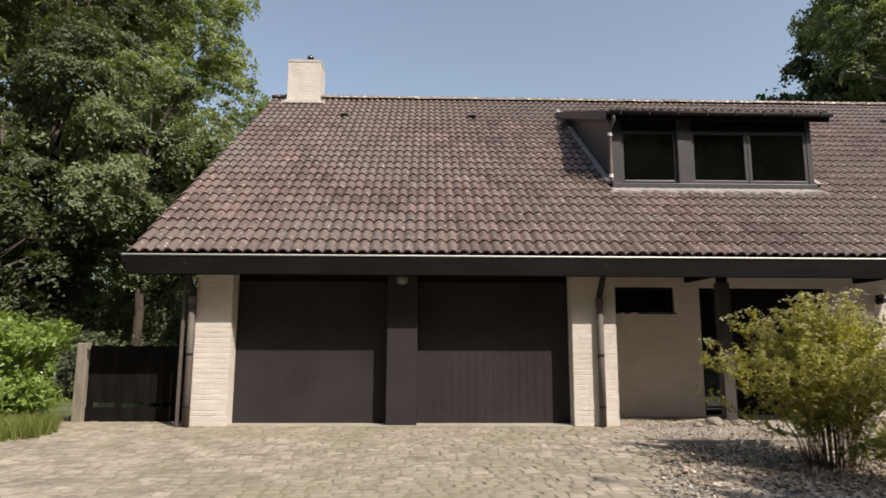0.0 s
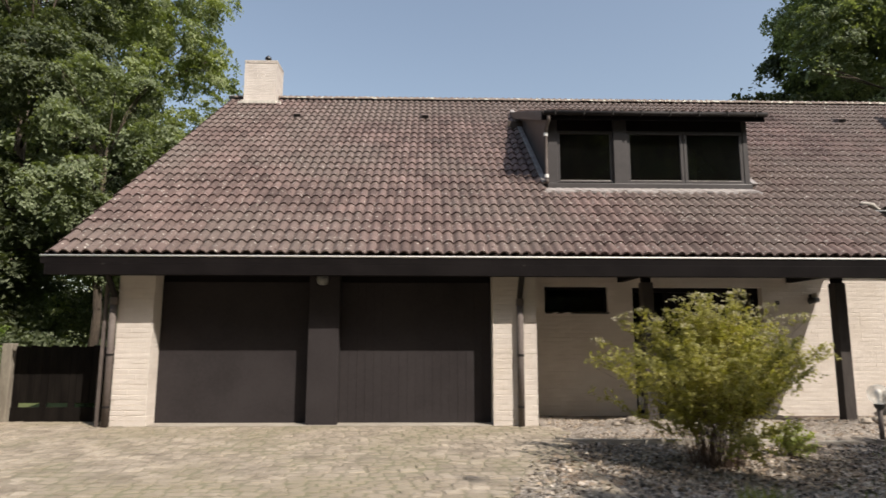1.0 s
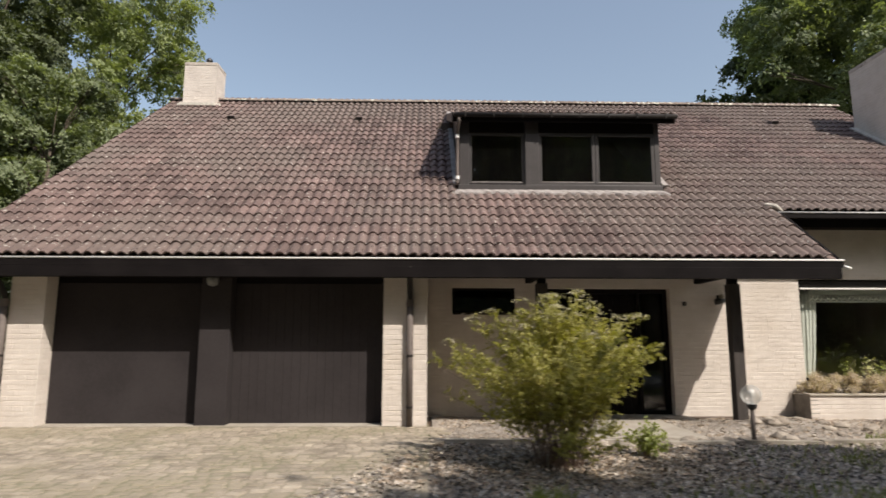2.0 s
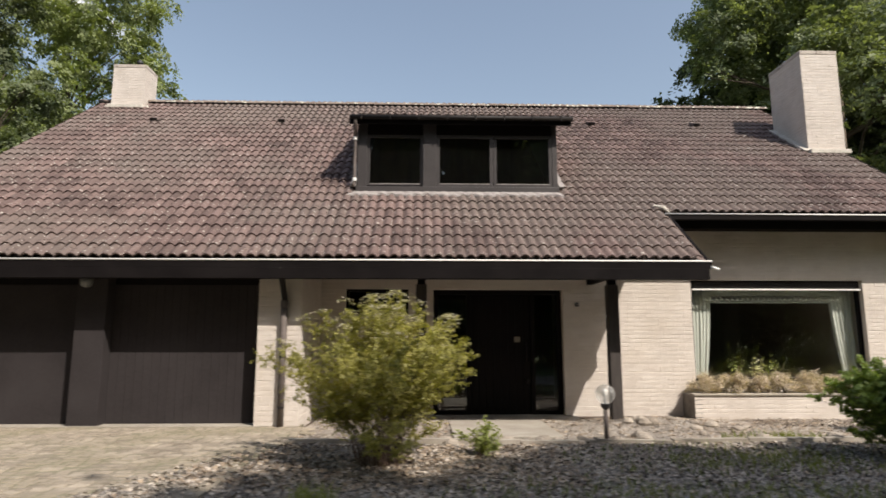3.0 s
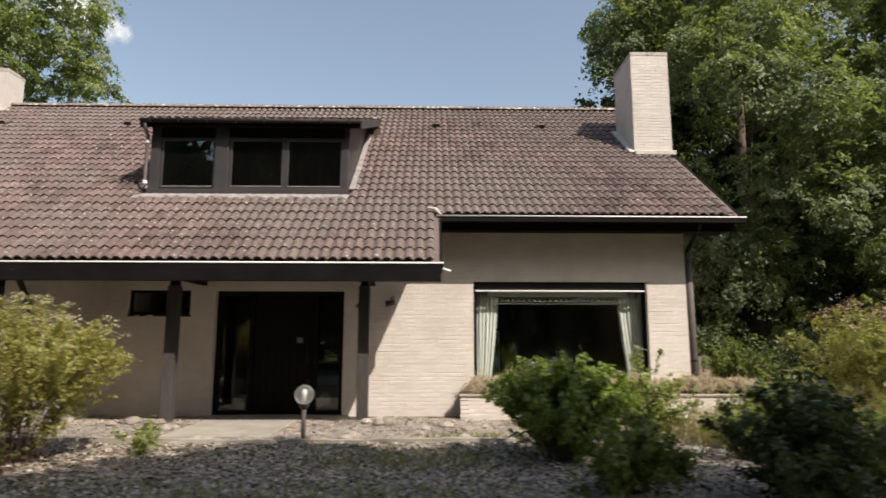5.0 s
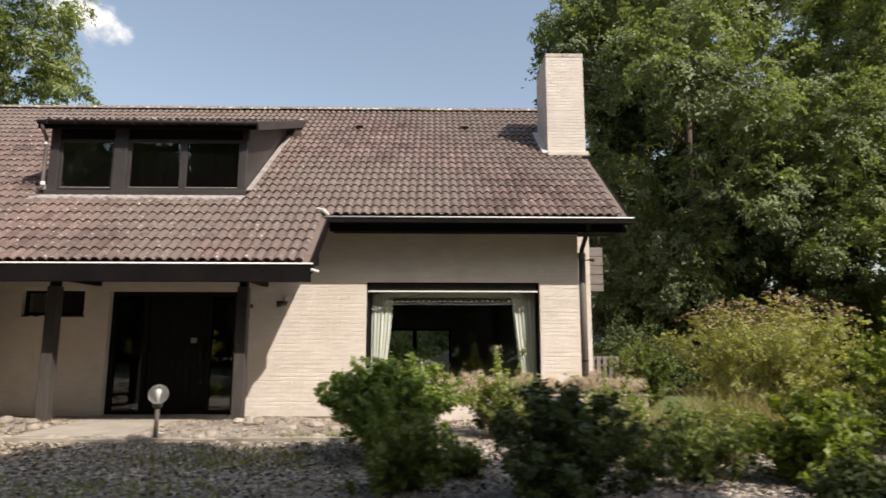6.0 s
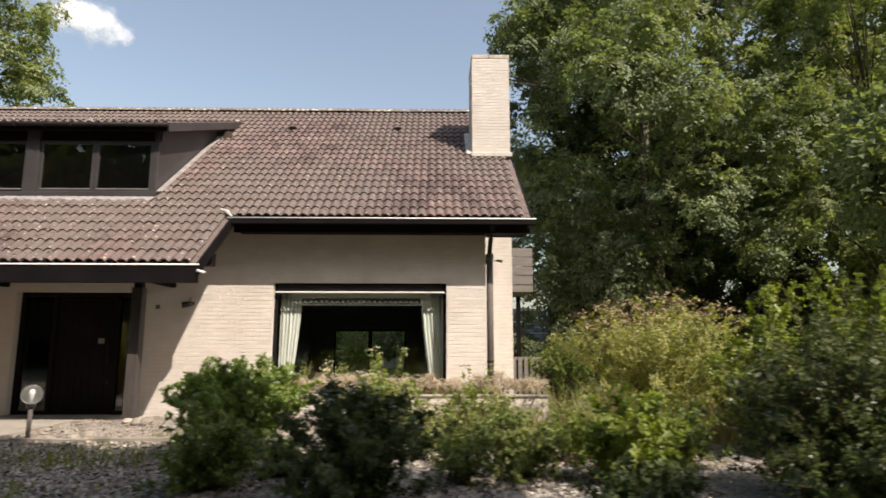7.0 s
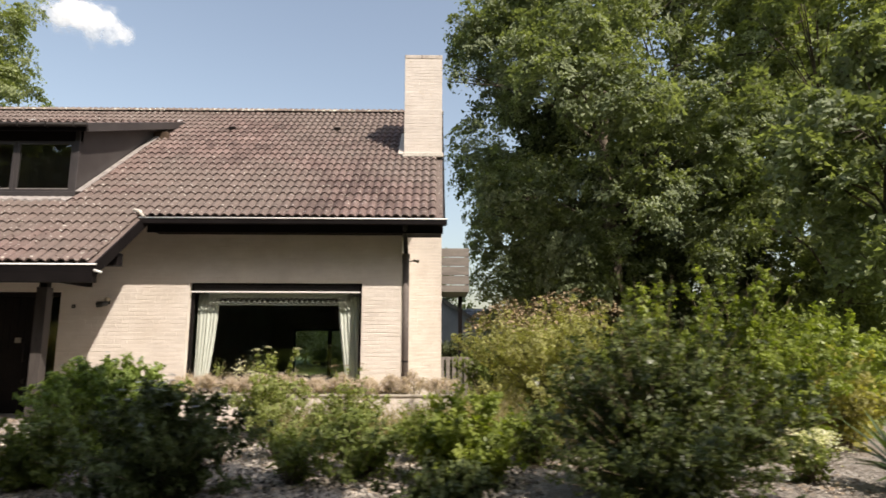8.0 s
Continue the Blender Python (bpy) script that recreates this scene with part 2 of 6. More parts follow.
def cloud_material():
    """Sunlit vapour, thinning out to nothing at a ragged edge."""
    m = bpy.data.materials.new("white cloud")
    m.use_nodes = True
    nt = m.node_tree
    n, link = nt.nodes, nt.links.new
    co = n.new("ShaderNodeTexCoord")
    mp = n.new("ShaderNodeMapping")
    mp.inputs["Location"].default_value = (-1, 0, -1)
    mp.inputs["Scale"].default_value = (2, 0, 2)
    link(co.outputs["Generated"], mp.inputs["Vector"])
    dist = n.new("ShaderNodeVectorMath")
    dist.operation = "LENGTH"
    link(mp.outputs["Vector"], dist.inputs[0])
    puff = n.new("ShaderNodeTexNoise")
    puff.inputs["Scale"].default_value = 0.034
    puff.inputs["Detail"].default_value = 7.0
    puff.inputs["Roughness"].default_value = 0.55
    link(co.outputs["Object"], puff.inputs["Vector"])
    w = n.new("ShaderNodeMath")
    w.operation = "MULTIPLY_ADD"
    w.inputs[1].default_value = -0.62
    link(dist.outputs["Value"], w.inputs[0])
    link(puff.outputs["Fac"], w.inputs[2])
    r = n.new("ShaderNodeMapRange")
    r.interpolation_type = "SMOOTHSTEP"
    r.inputs["From Min"].default_value, r.inputs["From Max"].default_value = 0.08, 0.46
    r.inputs["To Max"].default_value = 0.86
    link(w.outputs[0], r.inputs["Value"])
    d, t, tl, two, mx = (n.new("ShaderNode" + k) for k in ("BsdfDiffuse", "BsdfTransparent", "BsdfTranslucent", "MixShader", "MixShader"))
    d.inputs["Color"].default_value = tl.inputs["Color"].default_value = (0.9, 0.9, 0.9, 1)
    link(d.outputs[0], two.inputs[1])
    link(tl.outputs[0], two.inputs[2])
    two.inputs["Fac"].default_value = 0.3
    link(r.outputs["Result"], mx.inputs["Fac"])
    link(t.outputs[0], mx.inputs[1])
    link(two.outputs[0], mx.inputs[2])
    link(mx.outputs[0], n["Material Output"].inputs["Surface"])
    return m


CLOUD = cloud_material()

OAK = leaf_material("mid green tree leaves", (0.088, 0.112, 0.062), (0.315, 0.352, 0.212), 0.25, 0.33, 0.55)
OAK_LIGHT = leaf_material("light green tree leaves", (0.107, 0.132, 0.062), (0.33, 0.365, 0.185), 0.25, 0.35, 0.55)
OAK_DARK = leaf_material("dark green tree leaves", (0.038, 0.051, 0.027), (0.165, 0.188, 0.105), 0.25, 0.28, 0.55)
LAUREL = leaf_material("glossy bright laurel leaves", (0.095, 0.155, 0.034), (0.3, 0.39, 0.1), 0.6, 0.3, 0.3)
GOLDEN = leaf_material("yellow green shrub leaves", (0.14, 0.135, 0.04), (0.46, 0.42, 0.15), 0.35, 0.4, 0.5, (0.483, 0.380, 0.138))
OLIVE = leaf_material("olive yellow shrub leaves", (0.19, 0.19, 0.065), (0.49, 0.475, 0.2), 0.35, 0.4, 0.5, (0.450, 0.312, 0.138))
EVERGREEN = leaf_material("dark glossy evergreen leaves", (0.034, 0.05, 0.02), (0.125, 0.15, 0.056), 0.2, 0.2, 0.45)
FRESH = leaf_material("sunny green laurel leaves", (0.1, 0.138, 0.03), (0.34, 0.385, 0.092), 0.32, 0.38, 0.45)
BOXLEAF = leaf_material("glossy dark green box leaves", (0.026, 0.04, 0.015), (0.15, 0.18, 0.054), 0.4, 0.25, 0.36)
BLUEBLOOM = leaf_material("pale blue flower petals", (0.22, 0.25, 0.42), (0.42, 0.45, 0.62), 0.2, 0.3, 0.7)
PALEHEAD = leaf_material("faded greyish flower heads", (0.3, 0.26, 0.19), (0.55, 0.5, 0.4), 0.2, 0.3, 0.8)
MIDSHRUB = leaf_material("fresh green shrub leaves", (0.068, 0.096, 0.027), (0.245, 0.285, 0.085), 0.3, 0.35, 0.5)
DOMESHRUB = leaf_material("fresh mid green shrub leaves", (0.1, 0.15, 0.04), (0.32, 0.39, 0.11), 0.3, 0.35, 0.45)
PALESHRUB = leaf_material("pale green shrub leaves", (0.121, 0.143, 0.039), (0.363, 0.396, 0.154), 0.35, 0.4, 0.5)
HEATHER = leaf_material("dry brown heather", (0.4, 0.32, 0.29), (0.64, 0.55, 0.51), 0.2, 0.3, 0.8)
GRASS = leaf_material("long grass", (0.095, 0.125, 0.03), (0.29, 0.31, 0.1), 0.3, 0.4, 0.6)
STRAW = leaf_material("dry straw grass", (0.200, 0.160, 0.080), (0.480, 0.410, 0.250), 0.3, 0.4, 0.6)
YUCCA = leaf_material("stiff grey green sword leaves", (0.03, 0.052, 0.018), (0.095, 0.13, 0.045), 0.2, 0.15, 0.35)
CREAM = leaf_material("creamy white flower petals", (0.55, 0.53, 0.38), (0.85, 0.82, 0.66), 0.2, 0.3, 0.7)


# ---- mesh helpers ----
class Build:
    """Collects vertices and faces for one mesh."""

    def __init__(self):
        self.v, self.f, self.smooth = [], [], False

    def box(self, x0, x1, y0, y1, z0, z1):
        i = len(self.v)
        self.v += [(x, y, z) for z in (z0, z1) for y in (y0, y1) for x in (x0, x1)]
        self.f += [tuple(i + k for k in q) for q in ((0, 2, 3, 1), (4, 5, 7, 6), (0, 1, 5, 4), (2, 6, 7, 3), (0, 4, 6, 2), (1, 3, 7, 5))]
        return self

    def beam(self, a, b, w, h, up=(0, 0, 1)):
        """A square bar from a to b, w wide and h deep."""
        a, b = Vector(a), Vector(b)
        d = (b - a).normalized()
        s = d.cross(Vector(up)).normalized()
        u = s.cross(d)
        i = len(self.v)
        self.v += [tuple(p + s * sx * w / 2 + u * sz * h / 2) for p in (a, b) for sx, sz in ((-1, -1), (1, -1), (1, 1), (-1, 1))]
        self.f += [tuple(i + k for k in q) for q in ((0, 3, 2, 1), (4, 5, 6, 7), (0, 1, 5, 4), (1, 2, 6, 5), (2, 3, 7, 6), (3, 0, 4, 7))]
        return self

    def tube(self, points, radii, sides=8, cap=True):
        i0 = len(self.v)
        pts = [Vector(p) for p in points]
        for k, p in enumerate(pts):
            d = (pts[min(k + 1, len(pts) - 1)] - pts[max(k - 1, 0)]).normalized()
            s = d.cross(Vector((0.31, 0.87, 0.13)))
            s = (s if s.length > 0.05 else d.cross(Vector((1, 0, 0)))).normalized()
            u = d.cross(s)
            for j in range(sides):
                a = 2 * math.pi * j / sides
                self.v.append(tuple(p + (s * math.cos(a) + u * math.sin(a)) * radii[k]))
        for k in range(len(pts) - 1):
            for j in range(sides):
                a, b = i0 + k * sides + j, i0 + k * sides + (j + 1) % sides
                self.f.append((a, b, b + sides, a + sides))
        if cap:
            self.f.append(tuple(i0 + j for j in reversed(range(sides))))
            self.f.append(tuple(i0 + (len(pts) - 1) * sides + j for j in range(sides)))
        return self

    def lathe(self, cx, cy, profile, sides=16):
        """A turned form about a vertical axis, from rows of (radius, z)."""
        i0 = len(self.v)
        for r, z in profile:
            self.v += [(cx + r * math.cos(2 * math.pi * j / sides), cy + r * math.sin(2 * math.pi * j / sides), z) for j in range(sides)]
        for k in range(len(profile) - 1):
            for j in range(sides):
                a, b = i0 + k * sides + j, i0 + k * sides + (j + 1) % sides
                self.f.append((a, b, b + sides, a + sides))
        self.f.append(tuple(i0 + j for j in reversed(range(sides))))
        self.f.append(tuple(i0 + (len(profile) - 1) * sides + j for j in range(sides)))
        return self

    def add(self, verts, faces):
        i = len(self.v)
        self.v += verts
        self.f += [tuple(i + k for k in q) for q in faces]
        return self

    def mesh(self, name, material, smooth=False):
        me = bpy.data.meshes.new(name)
        me.from_pydata(self.v, [], self.f)
        me.materials.append(material)
        if smooth:
            me.shade_smooth()
        me.update()
        return me


def part(name, build, material, parent=None, label="", smooth=False, bevel=0.0, kind=""):
    """ONE mesh object, under a thing or a part, or top-level."""
    me = build if isinstance(build, bpy.types.Mesh) else build.mesh(name, material, smooth)
    ob = new(name, me)
    ob.parent = parent
    if bevel:
        m = ob.modifiers.new("bevel", "BEVEL")
        m.width, m.segments, m.limit_method, m.angle_limit = bevel, 2, "ANGLE", radians(40)
    return tagged(ob, label, kind=kind)


def thing(name, label, category, group="", kind=""):
    return tagged(new(name), label, category, group, kind)


def cuboid(*b):
    return Build().box(*b)


def quick_mesh(name, verts, corners, material, smooth=False):
    """A mesh from arrays: verts (n, 3), corners (m, k) of faces with k corners."""
    me = bpy.data.meshes.new(name)
    verts, corners = np.asarray(verts, np.float32), np.asarray(corners, np.int32)
    m, k = corners.shape
    me.vertices.add(len(verts))
    me.vertices.foreach_set("co", verts.ravel())
    me.loops.add(m * k)
    me.loops.foreach_set("vertex_index", corners.ravel())
    me.polygons.add(m)
    me.polygons.foreach_set("loop_start", np.arange(0, m * k, k, dtype=np.int32))
    me.polygons.foreach_set("loop_total", np.full(m, k, np.int32))
    me.materials.append(material)
    me.update(calc_edges=True)
    if smooth:
        me.shade_smooth()
    return me


def unit(a):
    return a / np.maximum(np.linalg.norm(a, axis=-1, keepdims=True), 1e-9)


def leaves_mesh(name, rng, at, facing, length, width, material, droop=0.25, loose=0.5, simple=False):
    """Folded pointed leaves, two triangles each (one if simple), at the places `at`, with blades turned roughly to `facing`."""
    n = len(at)
    nrm = unit(facing + rng.normal(0, loose, (n, 3)))
    side = unit(np.cross(nrm, rng.normal(0, 1, (n, 3))))
    along = np.cross(side, nrm)
    ln = (length * rng.uniform(0.65, 1.3, n))[:, None]
    wd = ln * (width / length)
    base, tip = at - along * ln * 0.5, at + along * ln * 0.5 - nrm * ln * droop
    if simple:
        verts = np.stack([base + side * wd * 0.5, tip, base - side * wd * 0.5 + nrm * ln * 0.1], 1).reshape(-1, 3)
        return quick_mesh(name, verts, np.arange(n)[:, None] * 3 + [0, 1, 2], material)
    mid = at + nrm * ln * 0.08
    verts = np.stack([base, mid + side * wd * 0.5, tip, mid - side * wd * 0.5], 1).reshape(-1, 3)
    i = np.arange(n)[:, None] * 4
    tris = np.concatenate([i + [0, 1, 2], i + [0, 2, 3]], 0)
    return quick_mesh(name, verts, tris, material)


def tufts(rng, centres, radii, count, squash=0.75, tuft=0.22, shell=0.55, each=14):
    """Places and outward ways of leaves gathered in small tufts that fill the clumps."""
    per = max(1, count // each)
    which = rng.choice(len(centres), per, p=radii**2 / (radii**2).sum())
    d = unit(rng.normal(0, 1, (per, 3)))
    r = radii[which] * rng.uniform(shell**3, 1.0, per) ** (1 / 3)
    mid = centres[which] + d * r[:, None] * [1, 1, squash]
    pick = rng.integers(0, per, count)
    reach = (radii[which][pick] * tuft)[:, None]
    axis = unit(d * 0.8 + rng.normal(0, 0.6, (per, 3)) - [0, 0, 0.15])
    tilt = unit(d * 0.55 + rng.normal(0, 0.3, (per, 3)) + [0, 0, 0.7])
    at = mid[pick] + axis[pick] * rng.normal(0, 1.45, (count, 1)) * reach + rng.normal(0, 0.6, (count, 3)) * reach
    return at, tilt[pick]


def sprays(rng, centres, radii, count, each=60, reach=0.42):
    """Places and ways of leaves that lie in flat, drooping sprays on the outer side of the clumps."""
    per = max(1, count // each)
    which = rng.choice(len(centres), per, p=radii**2 / (radii**2).sum())
    d = unit(rng.normal(0, 1, (per, 3)) + [0, 0, 0.15])
    mid = centres[which] + d * (radii[which] * rng.uniform(0.1, 1.0, per) ** 0.4)[:, None] * [1, 1, 0.8]
    up = unit(d * 0.75 + rng.normal(0, 0.28, (per, 3)) + [0, 0, 0.75])
    one = unit(np.cross(up, rng.normal(0, 1, (per, 3))))
    two = np.cross(up, one)
    size = reach * rng.uniform(0.5, 1.35, per)
    pick = rng.integers(0, per, count)
    a, b, c = rng.normal(0, 0.55, (3, count))
    k = size[pick]
    at = mid[pick] + one[pick] * (a * k)[:, None] + two[pick] * (b * 0.6 * k)[:, None] + up[pick] * ((c * 0.16 - (a * a + b * b) * 0.3) * k)[:, None]
    return at, up[pick]


def tree(name, label, x, y, height, radius, base, material, seed, leaves=50000, leaf=0.2, trunk=0.28, lean=(0.0, 0.0), clumps=70, spray=0.0):
    """A broad-leaved tree: tapered trunk, forked limbs and a crown of leaf clumps with gaps."""
    rng = np.random.default_rng(seed)
    t = thing(name, label, "tree")
    t.location = (x, y, -0.1)
    half = (height - base) / 2
    # large rounded lobes make the crown's outline; leaf clumps cover their outer sides
    lobes = max(16, clumps // 7)
    lu = (np.arange(lobes) + rng.uniform(0.2, 0.8, lobes)) / lobes
    la = np.arange(lobes) * 2.399963 + seed + rng.normal(0, 0.35, lobes)
    wide = np.sqrt(np.maximum(0.05, 1 - ((lu - 0.46) / 0.58) ** 2))
    size = radius * rng.uniform(0.26, 0.46, lobes) * (0.72 + 0.28 * wide)
    out = np.maximum(radius * wide * rng.uniform(0.5, 1.06, lobes) ** 0.6 - size * 0.8, 0.05)
    mid = np.stack([lean[0] + out * np.cos(la), lean[1] + out * np.sin(la), base + (height - base) * (0.05 + 0.88 * lu)], 1)
    which = rng.choice(lobes, clumps, p=size**2 / (size**2).sum())
    away = unit(rng.normal(0, 1, (clumps, 3)) + unit(mid[which] - [lean[0], lean[1], base + half * 0.8]) * 0.7 + [0, 0, 0.25])
    centres = mid[which] + away * (size[which] * rng.uniform(0.4, 1.12, clumps))[:, None] * [1, 1, 0.85]
    sizes = size[which] * rng.uniform(0.25, 0.62, clumps)
    at, facing = sprays(rng, centres, sizes, leaves, 60, spray or max(0.34, leaf * 3.4))
    top = Vector((lean[0], lean[1], base + half * 1.1))
    b = Build()
    line = [Vector((0, 0, 0)), Vector((lean[0] * 0.2 + 0.1, lean[1] * 0.2, top.z * 0.3)), Vector((lean[0] * 0.5 - 0.12, lean[1] * 0.5 + 0.1, top.z * 0.65)), top]
    b.tube(line, [trunk * 1.35, trunk, trunk * 0.75, trunk * 0.3], 10)
    for c in centres[:: max(1, clumps // 26)]:
        z0 = min(max(base * 0.75, c[2] - radius * rng.uniform(0.2, 0.5)), top.z * 0.95)
        k = z0 / top.z
        s = Vector((lean[0] * k, lean[1] * k, z0))
        e = Vector(c)
        m1 = s.lerp(e, 0.45) + Vector((0, 0, 0.12 * (e - s).length))
        thick = trunk * 0.42 * (1 - 0.6 * k)
        b.tube([s, m1, e], [thick, thick * 0.6, 0.02], 6)
        for _ in range(3):
            j = e + Vector(rng.normal(0, 0.5, 3)) * radius * 0.13
            b.tube([m1.lerp(e, rng.uniform(0.1, 0.8)), j], [thick * 0.35, 0.012], 4)
    part("trunk", b, BARK, t, smooth=True)
    part("crown", leaves_mesh("crown", rng, at, facing, leaf, leaf * 0.75, material, loose=0.32, simple=True), material, t)
    return t


def shrub(name, label, x, y, height, radius, material, seed, leaves=9000, leaf=0.06, stems=26, z=-0.06, bottom=0.25, clumps=46, tuft=0.22,
          heads=None, head_count=0, width=0.55, spiky=0, category="shrub", simple=False):
    """A garden shrub: many thin stems from the ground, leaf clumps at their ends, optional flat flower heads and upright shoots."""
    rng = np.random.default_rng(seed)
    t = thing(name, label, category)
    t.location = (x, y, z)
    d = unit(rng.normal(0, 1, (clumps, 3)))
    d[:, 2] = np.abs(d[:, 2]) * 1.1 - 0.25
    r = rng.uniform(0.3, 1.0, clumps) ** 0.4
    uneven = 1 + 0.2 * np.sin(3 * np.arctan2(d[:, 1], d[:, 0]) + seed) + rng.normal(0, 0.06, clumps)
    half = height * (1 - bottom) * 0.58
    centres = d * (r * uneven)[:, None] * [radius * 0.86, radius * 0.86, half] + [0, 0, height * (bottom + (1 - bottom) * 0.42)]
    centres[:, 2] = np.clip(centres[:, 2], height * bottom * 0.6, height * 0.93)
    centres[:, :2] *= (0.45 + 0.55 * np.clip(centres[:, 2] / (height * 0.5), 0, 1))[:, None]
    sizes = rng.uniform(0.10, 0.33, clumps) * radius
    at, facing = tufts(rng, centres, sizes, leaves, 0.8, tuft, 0.3)
    extra = []
    for _ in range(spiky):
        a, rr = rng.uniform(0, 6.28), radius * math.sqrt(rng.uniform(0, 0.7))
        ln = height * rng.uniform(0.12, 0.3)
        s = np.array([rr * math.cos(a), rr * math.sin(a), height * 0.85])
        for k in range(26):
            extra.append(s + [rng.normal(0, 0.02), rng.normal(0, 0.02), ln * k / 26])
    if extra:
        at = np.concatenate([at, np.array(extra) + rng.normal(0, leaf * 0.4, (len(extra), 3))])
        facing = np.concatenate([facing, unit(rng.normal(0, 1, (len(extra), 3)))])
    at[:, 2] = np.maximum(at[:, 2], 0.03)
    b = Build()
    for k in range(stems):
        c = Vector(centres[k % clumps])
        s = Vector((rng.normal(0, 0.16) * radius, rng.normal(0, 0.16) * radius, 0))
        m1 = s.lerp(c, 0.5) + Vector((-(c.x) * 0.12, -(c.y) * 0.12, 0.08 * height))
        b.tube([s, m1, c], [0.008, 0.005, 0.002], 5)
        for _ in range(2):
            b.tube([m1.lerp(c, rng.uniform(0.1, 0.7)), c + Vector(rng.normal(0, 0.3, 3)) * radius * 0.3], [0.005, 0.002], 4)
    part("branchwork", b, STEM, t, smooth=True)
    part("foliage", leaves_mesh("foliage", rng, at, facing, leaf, leaf * width * (1.3 if simple else 1), material, simple=simple), material, t)
    if heads:
        hat = []
        top = centres[centres[:, 2] > height * 0.5]
        for k in range(head_count):
            c = top[rng.integers(0, len(top))]
            dd = unit(c - [0, 0, height * 0.3])
            p = c + dd * radius * rng.uniform(0.16, 0.3) + [0, 0, height * 0.05]
            w = rng.uniform(0.04, 0.08)
            hat.append(p + rng.normal(0, 1, (34, 3)) * [w, w, w * 0.25])
        hat = np.concatenate(hat)
        part("blossom", leaves_mesh("blossom", rng, hat, np.tile([0.0, 0, 1], (len(hat), 1)), 0.03, 0.022, heads), heads, t, kind="stuff")
    return t


def bush(name, label, x, y, height, radius, material, seed, stems=90, twigs=12, leaves=12, leaf=0.045, width=0.55, bare=0.3, low=0.3, twig=0.2, flat=0.45,
         heads=None, head_count=0, head=0.06, thick=0.006, z=-0.06, category="shrub", shoots=0, stem_material=None, root=0.16, simple=True):
    """A many-stemmed bush: a fan of arching stems with leafy side twigs; `low` is the share of short stems, `flat` how far the top falls to the sides."""
    rng = np.random.default_rng(seed)
    t = thing(name, label, category)
    t.location = (x, y, z)
    n = stems + shoots
    a = rng.uniform(0, 2 * np.pi, n)
    q = np.sqrt(rng.uniform(0.0, 1.0, n))
    short = rng.uniform(0, 1, n) < low
    up = height * (1 - flat * q**2) * rng.uniform(0.78, 1.0, n) * np.where(short, rng.uniform(0.25, 0.8, n), 1.0)
    wob = 1 + 0.14 * np.sin(3 * a + seed) + rng.normal(0, 0.06, n)
    rr = radius * q * wob * np.where(short, rng.uniform(0.6, 0.95, n), 0.86)
    up[stems:] = height * rng.uniform(1.0, 1.22, shoots)
    rr[stems:] *= 0.6
    base = np.stack([np.cos(a) * q, np.sin(a) * q, np.zeros(n)], 1) * radius * root + rng.normal(0, 0.02, (n, 3)) * [1, 1, 0]
    tip = np.stack([np.cos(a) * rr, np.sin(a) * rr, up], 1)
    mid = base * 0.5 + tip * 0.5 + np.stack([-np.cos(a) * rr * 0.16, -np.sin(a) * rr * 0.16, up * 0.06], 1)

    def along(k, f):
        f = f[:, None]
        return base[k] * (1 - f) ** 2 + (2 * mid[k] - (base[k] + tip[k]) * 0.5) * 2 * f * (1 - f) + tip[k] * f**2

    m = n * twigs
    k = np.repeat(np.arange(n), twigs)
    f = bare + (1 - bare) * rng.uniform(0, 1, m) ** 0.8
    start = along(k, f)
    heading = unit(tip[k] - base[k])
    way = unit(heading * 0.5 + rng.normal(0, 0.62, (m, 3)) + [0, 0, 0.18])
    ln = twig * (1.15 - 0.65 * f) * rng.uniform(0.5, 1.2, m) * np.where(k >= stems, 0.4, 1.0)
    j = np.repeat(np.arange(m), leaves)
    g = rng.uniform(0.05, 1.0, len(j))
    at = start[j] + way[j] * (ln[j] * g)[:, None] + rng.normal(0, leaf * 0.35, (len(j), 3))
    at[:, 2] = np.maximum(at[:, 2], 0.02)
    facing = unit(rng.normal(0, 0.45, (m, 3)) + [0, 0, 0.7] + unit(start - [0, 0, height * 0.35]) * 0.45)[j]
    b = Build()
    steps = np.linspace(0, 1, 5)
    for i in range(n):
        pts = along(np.full(5, i), steps)
        b.tube([tuple(p) for p in pts], [thick, thick * 0.8, thick * 0.6, thick * 0.42, 0.0012], 4, False)
    for i in range(0, m, 3):
        b.tube([tuple(start[i]), tuple(start[i] + way[i] * ln[i])], [thick * 0.35, 0.001], 3, False)
    part("branchwork", b, stem_material or STEM, t, smooth=True)
    part("foliage", leaves_mesh("foliage", rng, at, facing, leaf * (1.12 if simple else 1), leaf * width * (1.3 if simple else 1), material, loose=0.4, simple=simple), material, t)
    if heads:
        order = np.argsort(-up + rng.normal(0, height * 0.12, n))[:head_count]
        hat, face = [], []
        for i in order:
            w = head * rng.uniform(0.6, 1.3)
            d = rng.normal(0, 1, (42, 3)) * [w, w, w * 0.22]
            hat.append(tip[i] + [0, 0, 0.03 + head * 0.6] + d - [0, 0, 1] * (d[:, :1] ** 2 + d[:, 1:2] ** 2) * 2.5)
        hat = np.concatenate(hat)
        part("blossom", leaves_mesh("blossom", rng, hat, np.tile([0.0, 0, 1], (len(hat), 1)), head * 0.42, head * 0.32, heads), heads, t, kind="stuff")
    return t


